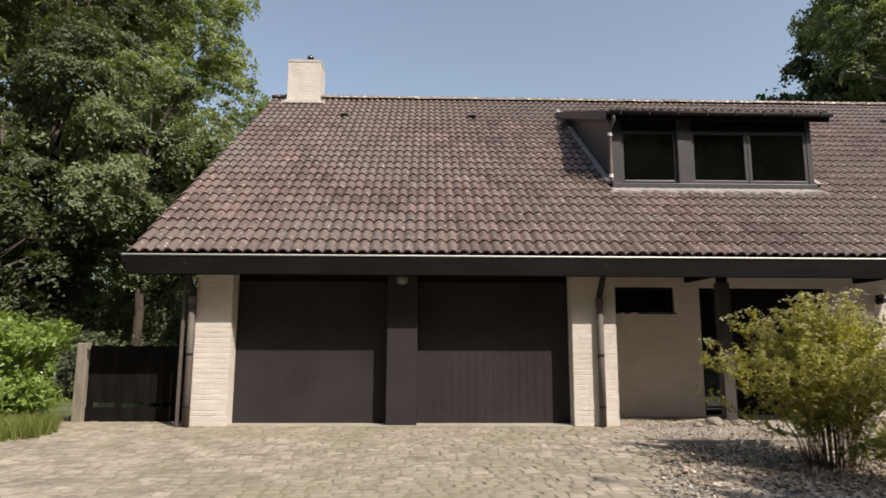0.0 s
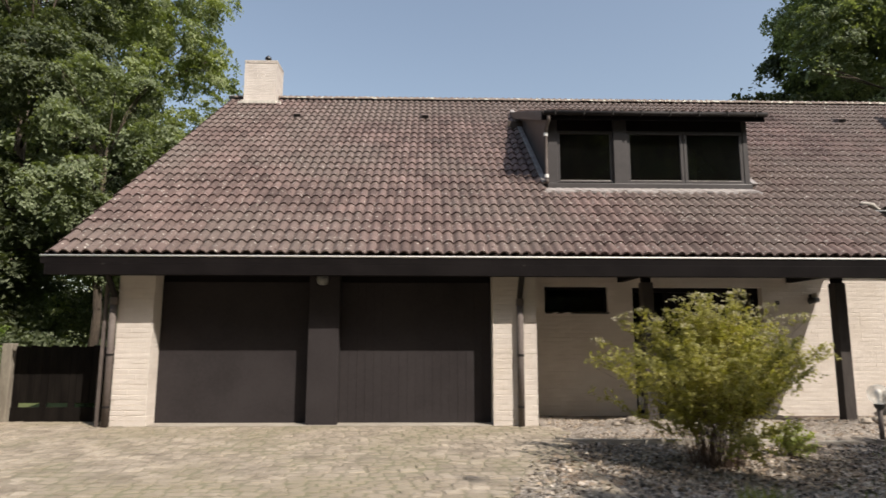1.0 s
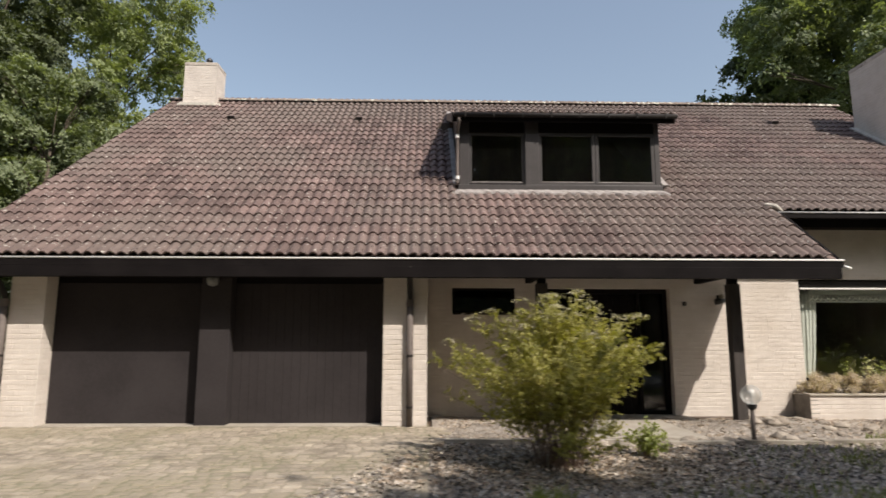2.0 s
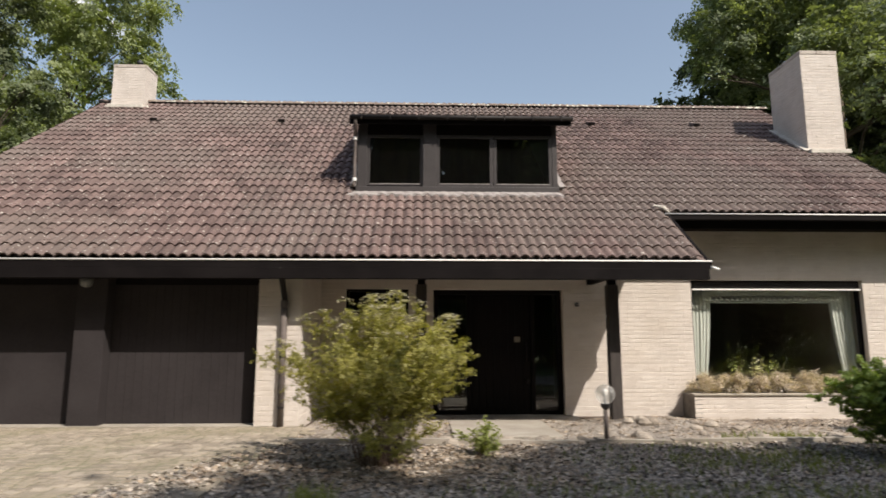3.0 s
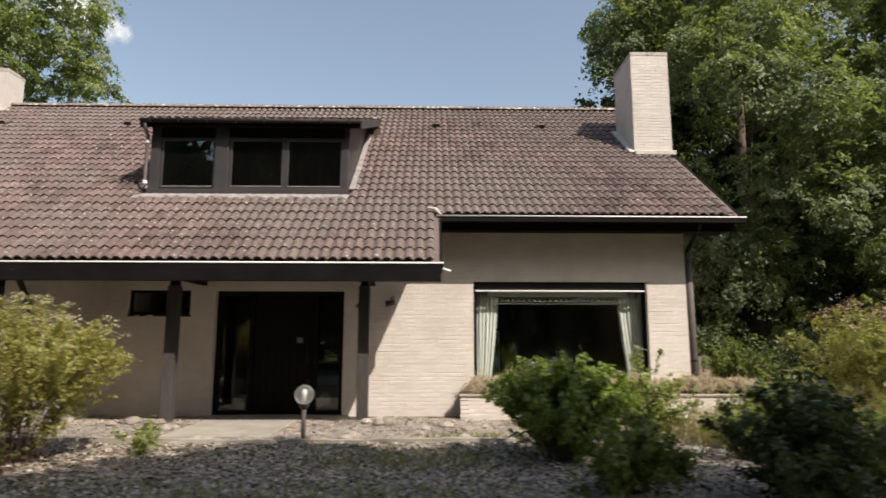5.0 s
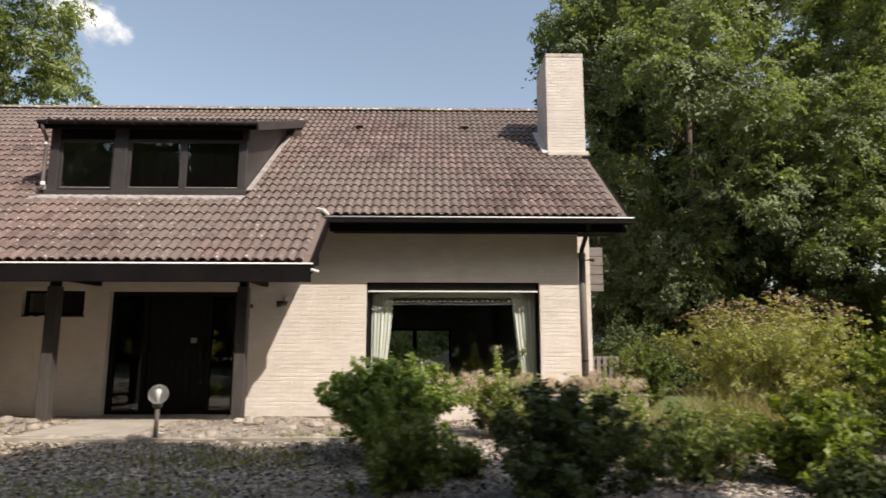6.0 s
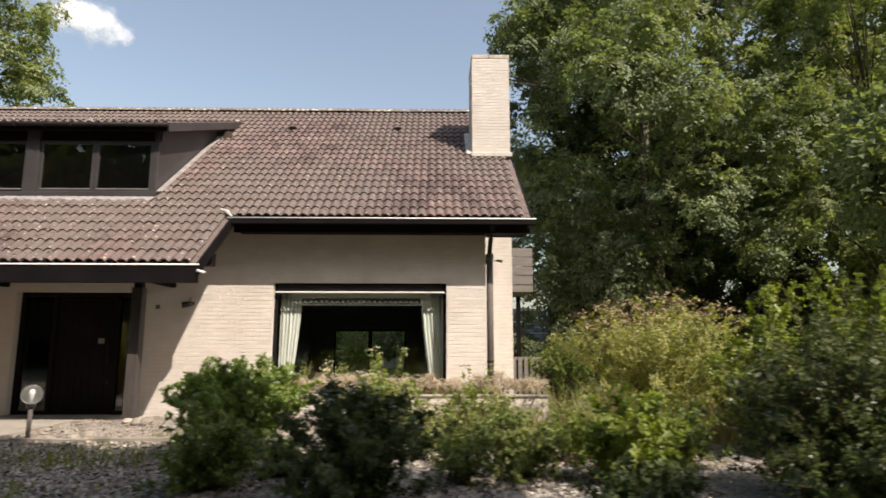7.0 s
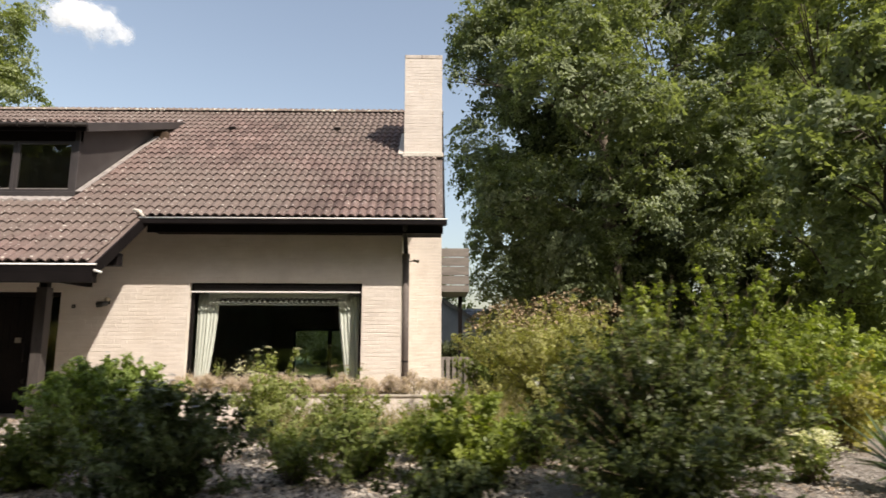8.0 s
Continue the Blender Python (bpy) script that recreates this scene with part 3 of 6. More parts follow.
# ---- ground ----
def ground_height(x, y):
    k = min(1.0, max(0.0, (x - 4.6) / 1.6))
    heap = 0.13 * math.exp(-(((x - 10.4) / 0.9) ** 2) - ((y - 0.3) / 0.45) ** 2) + 0.11 * math.exp(-(((x - 6.7) / 0.7) ** 2) - ((y - 0.2) / 0.4) ** 2)
    return heap - 0.07 * k + (0.02 * noise.noise((x * 0.5, y * 0.5, 1.3)) * k)


def ground_sheet():
    b = Build()
    xs = [-400, -160, -60, -25] + [-12 + 0.75 * i for i in range(58)] + [45, 90, 180, 420]
    ys = [-400, -160, -60, -30] + [-20 + 0.8 * i for i in range(60)] + [45, 90, 180, 420]
    b.v = [(x, y, ground_height(x, y) - 0.03 if -12 <= x <= 32 and -20 <= y <= 28 else -0.1) for y in ys for x in xs]
    w = len(xs)
    b.f = [(j * w + i, j * w + i + 1, (j + 1) * w + i + 1, (j + 1) * w + i) for j in range(len(ys) - 1) for i in range(w - 1)]
    ob = part("ground", b, LAWN, smooth=True, kind="structure")
    return tagged(ob, "rough grass and bare woodland soil around the house", "ground")


ground_sheet()


def gravel_bed():
    """The grey bed in front of the house, from the setts to the far shrubs."""
    b = Build()
    n, m = 70, 40
    for j in range(m + 1):
        y = -9.5 + 11.0 * j / m
        left = 5.45 if y > -1.2 else 5.45 + (y + 1.2) * 0.36
        for i in range(n + 1):
            x = left + (23 - left) * i / n
            b.v.append((x, y, ground_height(x, y) + 0.006 + 0.012 * noise.noise((x * 2, y * 2, 0))))
    b.f = [(j * (n + 1) + i, j * (n + 1) + i + 1, (j + 1) * (n + 1) + i + 1, (j + 1) * (n + 1) + i) for j in range(m) for i in range(n)]
    return tagged(part("gravel_bed", b, GRAVEL, smooth=True, kind="structure"), "grey gravel and bark bed littered with dry leaves", "gravel")


bed = gravel_bed()
sand = tagged(part("driveway", cuboid(-9.0, 5.4, -10.5, 0.25, -0.2, -0.0025).box(-2.6, -0.52, 0.25, 0.62, -0.2, -0.0025), SAND, kind="structure"),
              "sandy driveway paved with worn beige granite setts", "driveway")
tagged(part("door_threshold", cuboid(-0.02, 4.77, 0.02, 0.32, -0.1, 0.012), CONCRETE, kind="structure", bevel=0.006), "pale concrete threshold under the garage doors", "threshold")

# ---- walls of the house, cream painted brick ----
W, E_, S_, N_ = -0.49, 15.43, 1.54, 12.9
BRICK_L, BRICK_H, JOINT = 0.212, 0.060, 0.008


def brick_block(length, height=BRICK_H, depth=0.0112, seed=0):
    c, e = 0.003, 0.0008
    h, l = height / 2, length / 2
    rough = random.Random(seed)
    v = [(-l, 0, -h), (l, 0, -h), (l, 0, h), (-l, 0, h)]
    v += [(-l, -depth + c, -h), (l, -depth + c, -h), (l, -depth + c, h), (-l, -depth + c, h)]
    v += [(-l + e, -depth, -h + c), (l - e, -depth, -h + c), (l - e, -depth, h - c), (-l + e, -depth, h - c)]
    v = [(x + rough.uniform(-0.003, 0.003), y + rough.uniform(-0.002, 0.002) * (k > 3), z + rough.uniform(-0.0035, 0.0035)) for k, (x, y, z) in enumerate(v)]
    f = [(8, 9, 10, 11)]
    for k in range(4):
        j = (k + 1) % 4
        f += [(k, j, 4 + j, 4 + k), (4 + k, 4 + j, 8 + j, 8 + k)]
    return v, f


SHARED = {}


def lay_bricks(wall, origin, turn, length, height, holes, material, seed, single=300, near=None, slope=None):
    """Courses of bricks on a face that looks along its own -y. holes: (u0, u1, v0, v1). near: u about which bricks stay single.
    slope: the face's top is cut by v = slope[0] + slope[1] * u."""
    rng = random.Random(seed)
    key = material.name
    if key not in SHARED:
        SHARED[key] = [(v, f, Build().add(v, f).mesh("brick", material)) for v, f in (brick_block(BRICK_L, seed=k) for k in range(7))]
    frame_m = Matrix.Translation(origin) @ Matrix.Rotation(radians(turn), 4, "Z")
    whole, rest = [], Build()
    rows = int(height / (BRICK_H + JOINT))
    step = height / rows
    for r in range(rows):
        v0, v1 = r * step + JOINT / 2, (r + 1) * step - JOINT / 2
        u = -(BRICK_L + 0.001) * (0.5 if r % 2 else 0.0)
        while u < length:
            spans = [(max(u, 0), min(u + BRICK_L, length))]
            for h0, h1, g0, g1 in holes:
                if v1 > g0 + 0.01 and v0 < g1 - 0.01:
                    spans = [s for a, c in spans for s in ((a, min(c, h0)), (max(a, h1), c)) if s[1] - s[0] > 0.025]
            for a, c in spans:
                if c - a < 0.025 or (slope and v1 > slope[0] + slope[1] * (a + c) / 2):
                    continue
                place = ((a + c) / 2, rng.uniform(-0.0014, 0.0014), (v0 + v1) / 2)
                if c - a > BRICK_L - 0.002 and abs(v1 - v0 - BRICK_H) < 0.004:
                    whole.append(place)
                else:
                    v, f = brick_block(c - a, v1 - v0, seed=rng.randrange(50))
                    rest.add([(x + place[0], y + place[1], z + place[2]) for x, y, z in v], f)
            u += BRICK_L + 0.001
    if near is not None:
        whole.sort(key=lambda p: abs(p[0] - near))
    for p in whole[:single]:
        ob = new("brick", SHARED[key][rng.randrange(7)][2])
        ob.parent = wall
        ob.matrix_basis = frame_m @ Matrix.Translation(p)
    for p in whole[single:]:
        v, f, _ = SHARED[key][rng.randrange(7)]
        rest.add([(x + p[0], y + p[1], z + p[2]) for x, y, z in v], f)
    if rest.v:
        ob = part("bricks", rest, material, wall, kind="stuff")
        ob.matrix_basis = frame_m


BRICK_JOBS = []


def wall(name, label, boxes, material=RENDER):
    b = Build()
    for q in boxes:
        b.box(*q)
    return tagged(part(name, b, material, kind="structure"), label, "wall")


P = 0.004
pier_left = wall("wall_pier_west", "cream painted brick pier beside the garage doors", [(W + P, -P, P, 0.5, -0.1, 2.12)])
BRICK_JOBS.append((pier_left, (W, P + 0.008, 0), 0, 0.49, 2.1, [], BRICK, 1))
BRICK_JOBS.append((pier_left, (-P - 0.008, 0.0, 0), 90, 0.24, 2.1, [], BRICK, 2))
pier_mid = wall("wall_pier_middle", "cream painted brick pier between garage and porch", [(4.75 + P, 5.37 - P, P, 0.5, -0.1, 2.32)])
BRICK_JOBS.append((pier_mid, (4.75, P + 0.008, 0), 0, 0.62, 2.3, [], BRICK, 3))
wall_side = wall("wall_porch_side", "cream painted brick side wall of the porch", [(5.12, 5.37 - P, 0.5, S_ + 0.25, -0.1, 2.75)])
BRICK_JOBS.append((wall_side, (5.37 - P - 0.008, 0.0, 0), 90, 1.54, 2.3, [], BRICK, 4))
wall_porch = wall("wall_south_porch", "cream painted brick wall round the front door", [
    (5.37, 5.785, S_ + P, S_ + 0.28, -0.15, 3.55), (5.785, 6.85, S_ + P, S_ + 0.28, -0.15, 1.63), (5.785, 6.85, S_ + P, S_ + 0.28, 2.057, 3.55),
    (6.85, 7.27, S_ + P, S_ + 0.28, -0.15, 3.55), (7.27, 9.48, S_ + P, S_ + 0.28, 2.05, 3.55), (9.48, 11.12, S_ + P, S_ + 0.28, -0.15, 3.55)])
BRICK_JOBS.append((wall_porch, (5.37, S_ + P + 0.008, -0.1), 0, 5.75, 3.6, [(0.415, 1.48, 1.73, 2.157), (1.9, 4.11, -0.1, 2.15)], BRICK, 5))
wall_right = wall("wall_south_living", "cream painted brick wall round the large window", [
    (11.12, 11.71, S_ + P, S_ + 0.28, -0.15, 3.2), (11.71, 14.74, S_ + P, S_ + 0.28, -0.15, 0.5), (11.71, 14.74, S_ + P, S_ + 0.28, 2.22, 3.2),
    (14.74, E_ - P, S_ + P, S_ + 0.28, -0.15, 3.2)])
BRICK_JOBS.append((wall_right, (11.12, S_ + P + 0.008, -0.1), 0, 4.31, 3.25, [(0.59, 3.62, 0.6, 2.32)], BRICK, 6))
TAN = 0.72
COS, SIN = 1 / math.hypot(1, TAN), TAN / math.hypot(1, TAN)


def roof_z(y):
    return 2.64 + TAN * y if y < 6.45 else 2.64 + TAN * (12.9 - y)


def gable(name, label, x0, x1, y0, low):
    b = Build()
    prof = [(y0, -0.1), (N_, -0.1), (N_, roof_z(N_) - 0.16), (6.45, roof_z(6.45) - 0.16), (y0, min(low, roof_z(y0) - 0.16))]
    b.v = [(x, y, z) for x in (x0, x1) for y, z in prof]
    n = len(prof)
    b.f = [tuple(range(n)), tuple(range(2 * n - 1, n - 1, -1))] + [(k, n + k, n + (k + 1) % n, (k + 1) % n) for k in range(n)]
    return tagged(part(name, b, RENDER, kind="structure"), label, "wall")


gable("wall_west", "cream painted gable wall of the house", W, W + 0.26, 0.5, 2.8)
gable("wall_east", "cream painted gable wall beside the chimney", E_ - 0.26, E_, S_ + 0.28, 3.8)
wall("wall_north", "cream painted rear wall of the house", [(W, 10.9, N_, N_ + 0.25, -0.1, 2.45), (10.9, 13.5, N_, N_ + 0.25, 1.65, 2.45),
                                                           (13.5, E_, N_, N_ + 0.25, -0.1, 2.45)])
# rooms behind the openings
tagged(part("floor", cuboid(W + 0.26, E_ - 0.26, 0.32, N_, -0.16, -0.06), DARK_WOOD, kind="structure"), "dark wooden floor inside the house", "floor")
tagged(part("ceiling", cuboid(W + 0.26, E_ - 0.26, 1.9, N_, 2.42, 2.5), PLASTER, kind="structure"), "plain plaster ceiling inside the house", "ceiling")
wall("wall_hall", "dim plastered wall between hall and living room", [(10.0, 10.12, S_ + 0.28, N_, -0.06, 2.42)], PLASTER)
# the hall and dormer back walls are coloured dark so those rooms look unlit
wall("wall_hall_back", "dark wall at the back of the hall, coloured for gloom", [(5.37, 10.0, 4.9, 5.0, -0.06, 2.42)], DARK_WOOD)
wall("wall_garage_back", "dim wall at the back of the garage", [(W + 0.26, 5.12, 5.6, 5.7, -0.06, 2.42), (5.12, 5.24, 0.6, 5.7, -0.06, 2.42)], PLASTER)
wall("wall_attic", "dark wall at the back of the dormer room, coloured for gloom", [(5.6, 9.8, 4.4, 4.5, 2.5, 6.0)], DARK_WOOD)


# ---- roof ----
def slope_slab(x0, x1, y0, y1, top, thick, flip=False):
    """A slab along the slope between y0 and y1, its upper face `top` below the tiles."""
    b = Build()
    for x in (x0, x1):
        for y, dz in ((y0, -top), (y1, -top), (y1, -top - thick), (y0, -top - thick)):
            b.v.append((x, y, roof_z(y) + dz))
    b.f = [(0, 1, 2, 3), (7, 6, 5, 4), (0, 4, 5, 1), (1, 5, 6, 2), (2, 6, 7, 3), (3, 7, 4, 0)]
    return b


VERGE_W, VERGE_E, STEP, EAVE, EAVE2, RIDGE_Y = -1.29, 16.18, 11.12, -0.43, 0.97, 6.45
deck = Build()
for x0, x1, y0, y1 in ((VERGE_W + 0.02, 5.95, EAVE + 0.02, RIDGE_Y), (5.95, 9.45, EAVE + 0.02, 1.66), (5.95, 9.45, 5.5, RIDGE_Y), (9.45, STEP - 0.02, EAVE + 0.02, RIDGE_Y),
                       (STEP - 0.02, VERGE_E - 0.02, EAVE2 + 0.02, RIDGE_Y), (VERGE_W + 0.02, VERGE_E - 0.02, RIDGE_Y, 13.4)):
    s = slope_slab(x0, x1, y0, y1, 0.055, 0.10)
    deck.add(s.v, s.f)
roof = tagged(part("roof", deck, TILE, kind="structure"), "long pitched roof of weathered brown concrete tiles with lichen", "roof")
TILE_W, GAUGE, TILE_L = 0.152, 0.326, 0.385


def tile_form(jit=0.0):
    """One waved roof tile: x across, y up the slope, z off the slope. The lower end is lifted onto the tile below."""
    n = 9
    v, f = [], []
    for s, lift in ((0.0, 0.03), (TILE_L, 0.0)):
        for i in range(n):
            u = i / (n - 1)
            roll = max(0.0, math.sin(math.pi * min(1.0, max(0.0, (u - 0.16) / 0.84)))) ** 0.7
            v.append((u * TILE_W, s, 0.043 * roll - 0.022 + lift + jit * (u - 0.5)))
    for i in range(n):
        x, y, z = v[i]
        v.append((x, y, z))
    for i in range(n):
        x, y, z = v[i]
        v.append((x, y + 0.002, z - 0.022))
    f += [(i, i + 1, n + i + 1, n + i) for i in range(n - 1)] + [(3 * n + i, 3 * n + i + 1, 2 * n + i + 1, 2 * n + i) for i in range(n - 1)]
    return v, f


def tile_matrix(x, y, z, tan):
    return Matrix.Translation((x, y, z)) @ Matrix.Rotation(math.atan(tan), 4, "X")


TILE_JOBS = []
rnd = random.Random(5)
rows = int((RIDGE_Y - EAVE) / COS / GAUGE)
for r in range(rows + 1):
    y = EAVE + r * GAUGE * COS
    for c in range(int((VERGE_E - VERGE_W) / TILE_W)):
        x = VERGE_W + c * TILE_W
        if x + TILE_W > STEP + 0.03 and y < EAVE2 - 0.12:
            continue
        if 5.9 < x + TILE_W / 2 < 9.5 and 1.35 < y + 0.1 < 5.35:
            continue
        if -0.83 < x < -0.15 and y > 6.1 or 15.4 < x < 16.0 and 3.55 < y < 4.5:
            continue
        TILE_JOBS.append((x, y, roof_z(y), TAN))
DORMER_TAN = 0.375
for r in range(14):
    y = 1.47 + r * GAUGE * 0.936
    for c in range(25):
        if y < 5.5:
            TILE_JOBS.append((5.9 + c * TILE_W, y, 5.105 + (y - 1.47) * DORMER_TAN, DORMER_TAN))

# ridge caps
cap = Build()
prof = [(0.115 * math.cos(a), 0.085 * math.sin(a)) for a in [math.pi * k / 6 for k in range(7)]]
cap.v = [(x, y * s, z * s) for x, s in ((0, 1.0), (0.36, 0.94)) for y, z in prof]
cap.f = [(i, i + 7, i + 8, i + 1) for i in range(6)] + [tuple(range(7)), tuple(range(13, 6, -1))]
cap_mesh = cap.mesh("ridge_cap", RIDGE)
for k in range(52):
    ob = new("ridge_cap", cap_mesh)
    ob.parent = roof
    ob.location = (VERGE_W + 0.336 * k, RIDGE_Y, roof_z(RIDGE_Y) + 0.005 + rnd.uniform(-0.006, 0.006))
# lifted ventilation tiles
for x in (0.76, 3.73, 11.08, 13.62):
    b = Build()
    b.v = [(-0.1, 0, 0.02), (0.1, 0, 0.02), (-0.075, 0.0, 0.085), (0.075, 0, 0.085), (-0.1, 0.3, 0.02), (0.1, 0.3, 0.02)]
    b.f = [(2, 3, 5, 4), (0, 2, 4), (1, 5, 3), (0, 1, 5, 4)]
    ob = part("vent_tile", b, TILE, roof)
    ob.matrix_basis = tile_matrix(x, 5.0, roof_z(5.0) + 0.03, TAN)
    # solid black plate stands in for the shade inside the vent
    ob = part("vent_opening", cuboid(-0.072, 0.072, -0.012, -0.004, 0.022, 0.078), BLACK_METAL, roof)
    ob.matrix_basis = tile_matrix(x, 5.0, roof_z(5.0) + 0.03, TAN)
# verge boards
for x, y0, name in ((VERGE_W, EAVE, "verge_board"), (VERGE_E, EAVE2, "verge_board"), (STEP, EAVE, "verge_board")):
    y1 = RIDGE_Y if x != STEP else EAVE2 + 0.05
    b = Build().beam((x, y0 + 0.04, roof_z(y0 + 0.04) - 0.14), (x, y1, roof_z(y1) - 0.14), 0.03, 0.17)
    part(name, b, TIMBER, roof)

def gutter(name, label, x0, x1, y, z, deep):
    """A square gutter with a pale rim: a front sheet, a floor, a back and two stop ends."""
    t = thing(name, label, "gutter")
    u = [(y, z), (y, z - deep), (y + 0.11, z - deep), (y + 0.11, z), (y + 0.104, z), (y + 0.104, z - deep + 0.006), (y + 0.006, z - deep + 0.006), (y + 0.006, z)]
    b = Build()
    b.v = [(x, yy, zz) for x in (x0, x1) for yy, zz in u]
    b.f = [(k, (k + 1) % 8, 8 + (k + 1) % 8, 8 + k) for k in range(8)]
    part("channel", b, TIMBER, t)
    for x in (x0 - 0.006, x1):
        part("stop_end", cuboid(x, x + 0.006, y, y + 0.11, z - deep, z), TIMBER, t)
    part("rim", Build().tube([(x0 - 0.01, y - 0.004, z + 0.004), (x1 + 0.01, y - 0.004, z + 0.004)], [0.013, 0.013], 8), RIM, t, "pale metal rim", smooth=True)
    k = x0 + 0.4
    while k < x1:
        part("bracket", cuboid(k - 0.012, k + 0.012, y + 0.008, y + 0.102, z - 0.012, z - 0.004), GUTTER, t)
        k += 0.85
    return t


gutter("gutter", "long dark gutter with a pale rim over the garage", VERGE_W - 0.05, STEP + 0.03, -0.437, 2.283, 0.1)
gutter("gutter", "dark gutter with a pale rim above the large window", STEP - 0.05, VERGE_E + 0.04, 0.865, 3.238, 0.085)
b = cuboid(VERGE_W + 0.0, STEP, -0.437, -0.32, 2.03, 2.182)
tagged(part("trim_fascia_low", b, TIMBER, kind="structure", bevel=0.004), "dark brown fascia board under the long eave", "fascia")
tagged(part("trim_fascia_high", cuboid(STEP, VERGE_E - 0.02, 1.055, 1.095, 3.03, 3.28), TIMBER, kind="structure", bevel=0.004), "dark brown fascia board under the upper eave", "fascia")
soff = Build()
for k in range(5):
    soff.box(VERGE_W + 0.02, 5.36, -0.38 + 0.17 * k, -0.22 + 0.17 * k, 2.10, 2.12)
for k in range(11):
    q = slope_slab(5.37, STEP - 0.02, -0.31 + 0.17 * k, -0.15 + 0.17 * k, 0.165, 0.02)
    soff.add(q.v, q.f)
for k in range(4):
    soff.box(STEP, VERGE_E - 0.05, 1.095 + 0.17 * k, 1.255 + 0.17 * k, 3.08, 3.10)
tagged(part("ceiling_soffit", soff, SOFFIT, kind="structure"), "dark boarded soffit under the eaves", "soffit")


part("step_flashing", Build().tube([(STEP - 0.2, 0.98, roof_z(0.98) + 0.05), (STEP - 0.07, 0.9, roof_z(0.9) + 0.06), (STEP + 0.02, 0.87, 3.26)], [0.03, 0.04, 0.022], 8), FLASHING, roof, "pale cement fillet")


# ---- chimneys ----
def chimney(name, label, x0, x1, y0, y1, z0, z1, seed, cowl=False):
    t = thing(name, label, "chimney")
    body = part("shaft", cuboid(x0 + P, x1 - P, y0 + P, y1 - P, z0, z1 - 0.03), RENDER, t)
    h = z1 - z0 - 0.03
    for o, turn, ln, s in (((x0, y0 + P + 0.008, z0), 0, x1 - x0, 1), ((x0 + P + 0.008, y1, z0), -90, y1 - y0, 2), ((x1 - P - 0.008, y0, z0), 90, y1 - y0, 3)):
        BRICK_JOBS.append((body, o, turn, ln, h, [], CHIMNEY_BRICK, seed + s, 160))
    cap_b = Build().box(x0 - 0.006, x1 + 0.006, y0 - 0.006, y1 + 0.006, z1 - 0.09, z1)
    part("capping", cap_b, SOOT, t, "soot stained top course", bevel=0.012)
    b = Build()
    sides = [((x0 - 0.03, y0 - 0.04), (min(x1, VERGE_E) + 0.03, y0 - 0.04)), ((x0 - 0.03, y0 - 0.04), (x0 - 0.03, y1))]
    if x1 + 0.1 < VERGE_E:
        sides.append(((x1 + 0.03, y0 - 0.04), (x1 + 0.03, y1)))
    for a, c in sides:
        b.beam((*a, roof_z(a[1]) + 0.02), (*c, roof_z(c[1]) + 0.02), 0.2, 0.1)
    part("flashing", b, FLASHING, t, "pale cement flashing", bevel=0.015)
    if cowl:
        cx, cy = (x0 + x1) / 2 + 0.08, (y0 + y1) / 2
        part("cowl", Build().lathe(cx, cy, [(0.09, z1), (0.085, z1 + 0.03), (0.03, z1 + 0.05), (0.03, z1 + 0.17), (0.085, z1 + 0.18), (0.08, z1 + 0.22), (0.03, z1 + 0.27)], 14), BLACK_METAL, t, "dark metal cowl", smooth=False)
        part("bird_guard", cuboid(x0 + 0.06, x1 - 0.06, y0 + 0.06, y1 - 0.06, z1, z1 + 0.015), CEMENT, t)
    return t


chimney("chimney", "short white painted brick chimney with a small dark cowl", -0.87, -0.05, 6.12, 6.78, 6.3, 8.2, 20, True)
chimney("chimney", "tall cream painted brick chimney on the gable end", 15.33, 16.15, 3.52, 4.72, -0.1, 7.5, 30)
part("lead_cap", cuboid(VERGE_W - 0.02, VERGE_W + 0.14, RIDGE_Y - 0.14, RIDGE_Y + 0.14, roof_z(RIDGE_Y) - 0.03, roof_z(RIDGE_Y) + 0.04), BLACK_METAL, roof, "dark lead cap", bevel=0.02)


# ---- windows ----
def pane_frame(parent, name, x0, x1, z0, z1, y, w, d, material, sub="pane", label="", glass=GLASS):
    """A casement: four bars round a sheet of glass."""
    f = Build()
    f.box(x0, x1, y, y + d, z0, z0 + w)
    f.box(x0, x1, y, y + d, z1 - w, z1)
    f.box(x0, x0 + w, y, y + d, z0 + w, z1 - w)
    f.box(x1 - w, x1, y, y + d, z0 + w, z1 - w)
    fr = part(name, f, material, parent, label, bevel=0.005)
    g = part(sub, cuboid(x0 + w, x1 - w, y + d * 0.45, y + d * 0.45 + 0.006, z0 + w, z1 - w), glass, fr)
    g.visible_shadow = False
    return fr


# dormer
dormer = thing("dormer", "dark stained roof dormer with three casement windows", "dormer")
DX0, DX1, DY = 5.92, 9.48, 1.646
b = Build()
b.box(DX0, DX1, DY + 0.02, DY + 0.1, 3.66, 3.9).box(DX0, DX1, DY + 0.02, DY + 0.1, 4.83, 5.06)
part("front_wall", b, TIMBER, dormer)
for a, c, y0 in ((DX0, 6.09, DY), (7.08, 7.32, DY - 0.02), (9.39, DX1, DY)):
    part("mullion", cuboid(a, c, y0, DY + 0.11, 3.72, 5.08), DORMER_PAINT, dormer, bevel=0.006)
part("window_sill", cuboid(DX0 - 0.02, DX1 + 0.02, DY - 0.035, DY + 0.1, 3.64, 3.868), DORMER_PAINT, dormer, bevel=0.008)
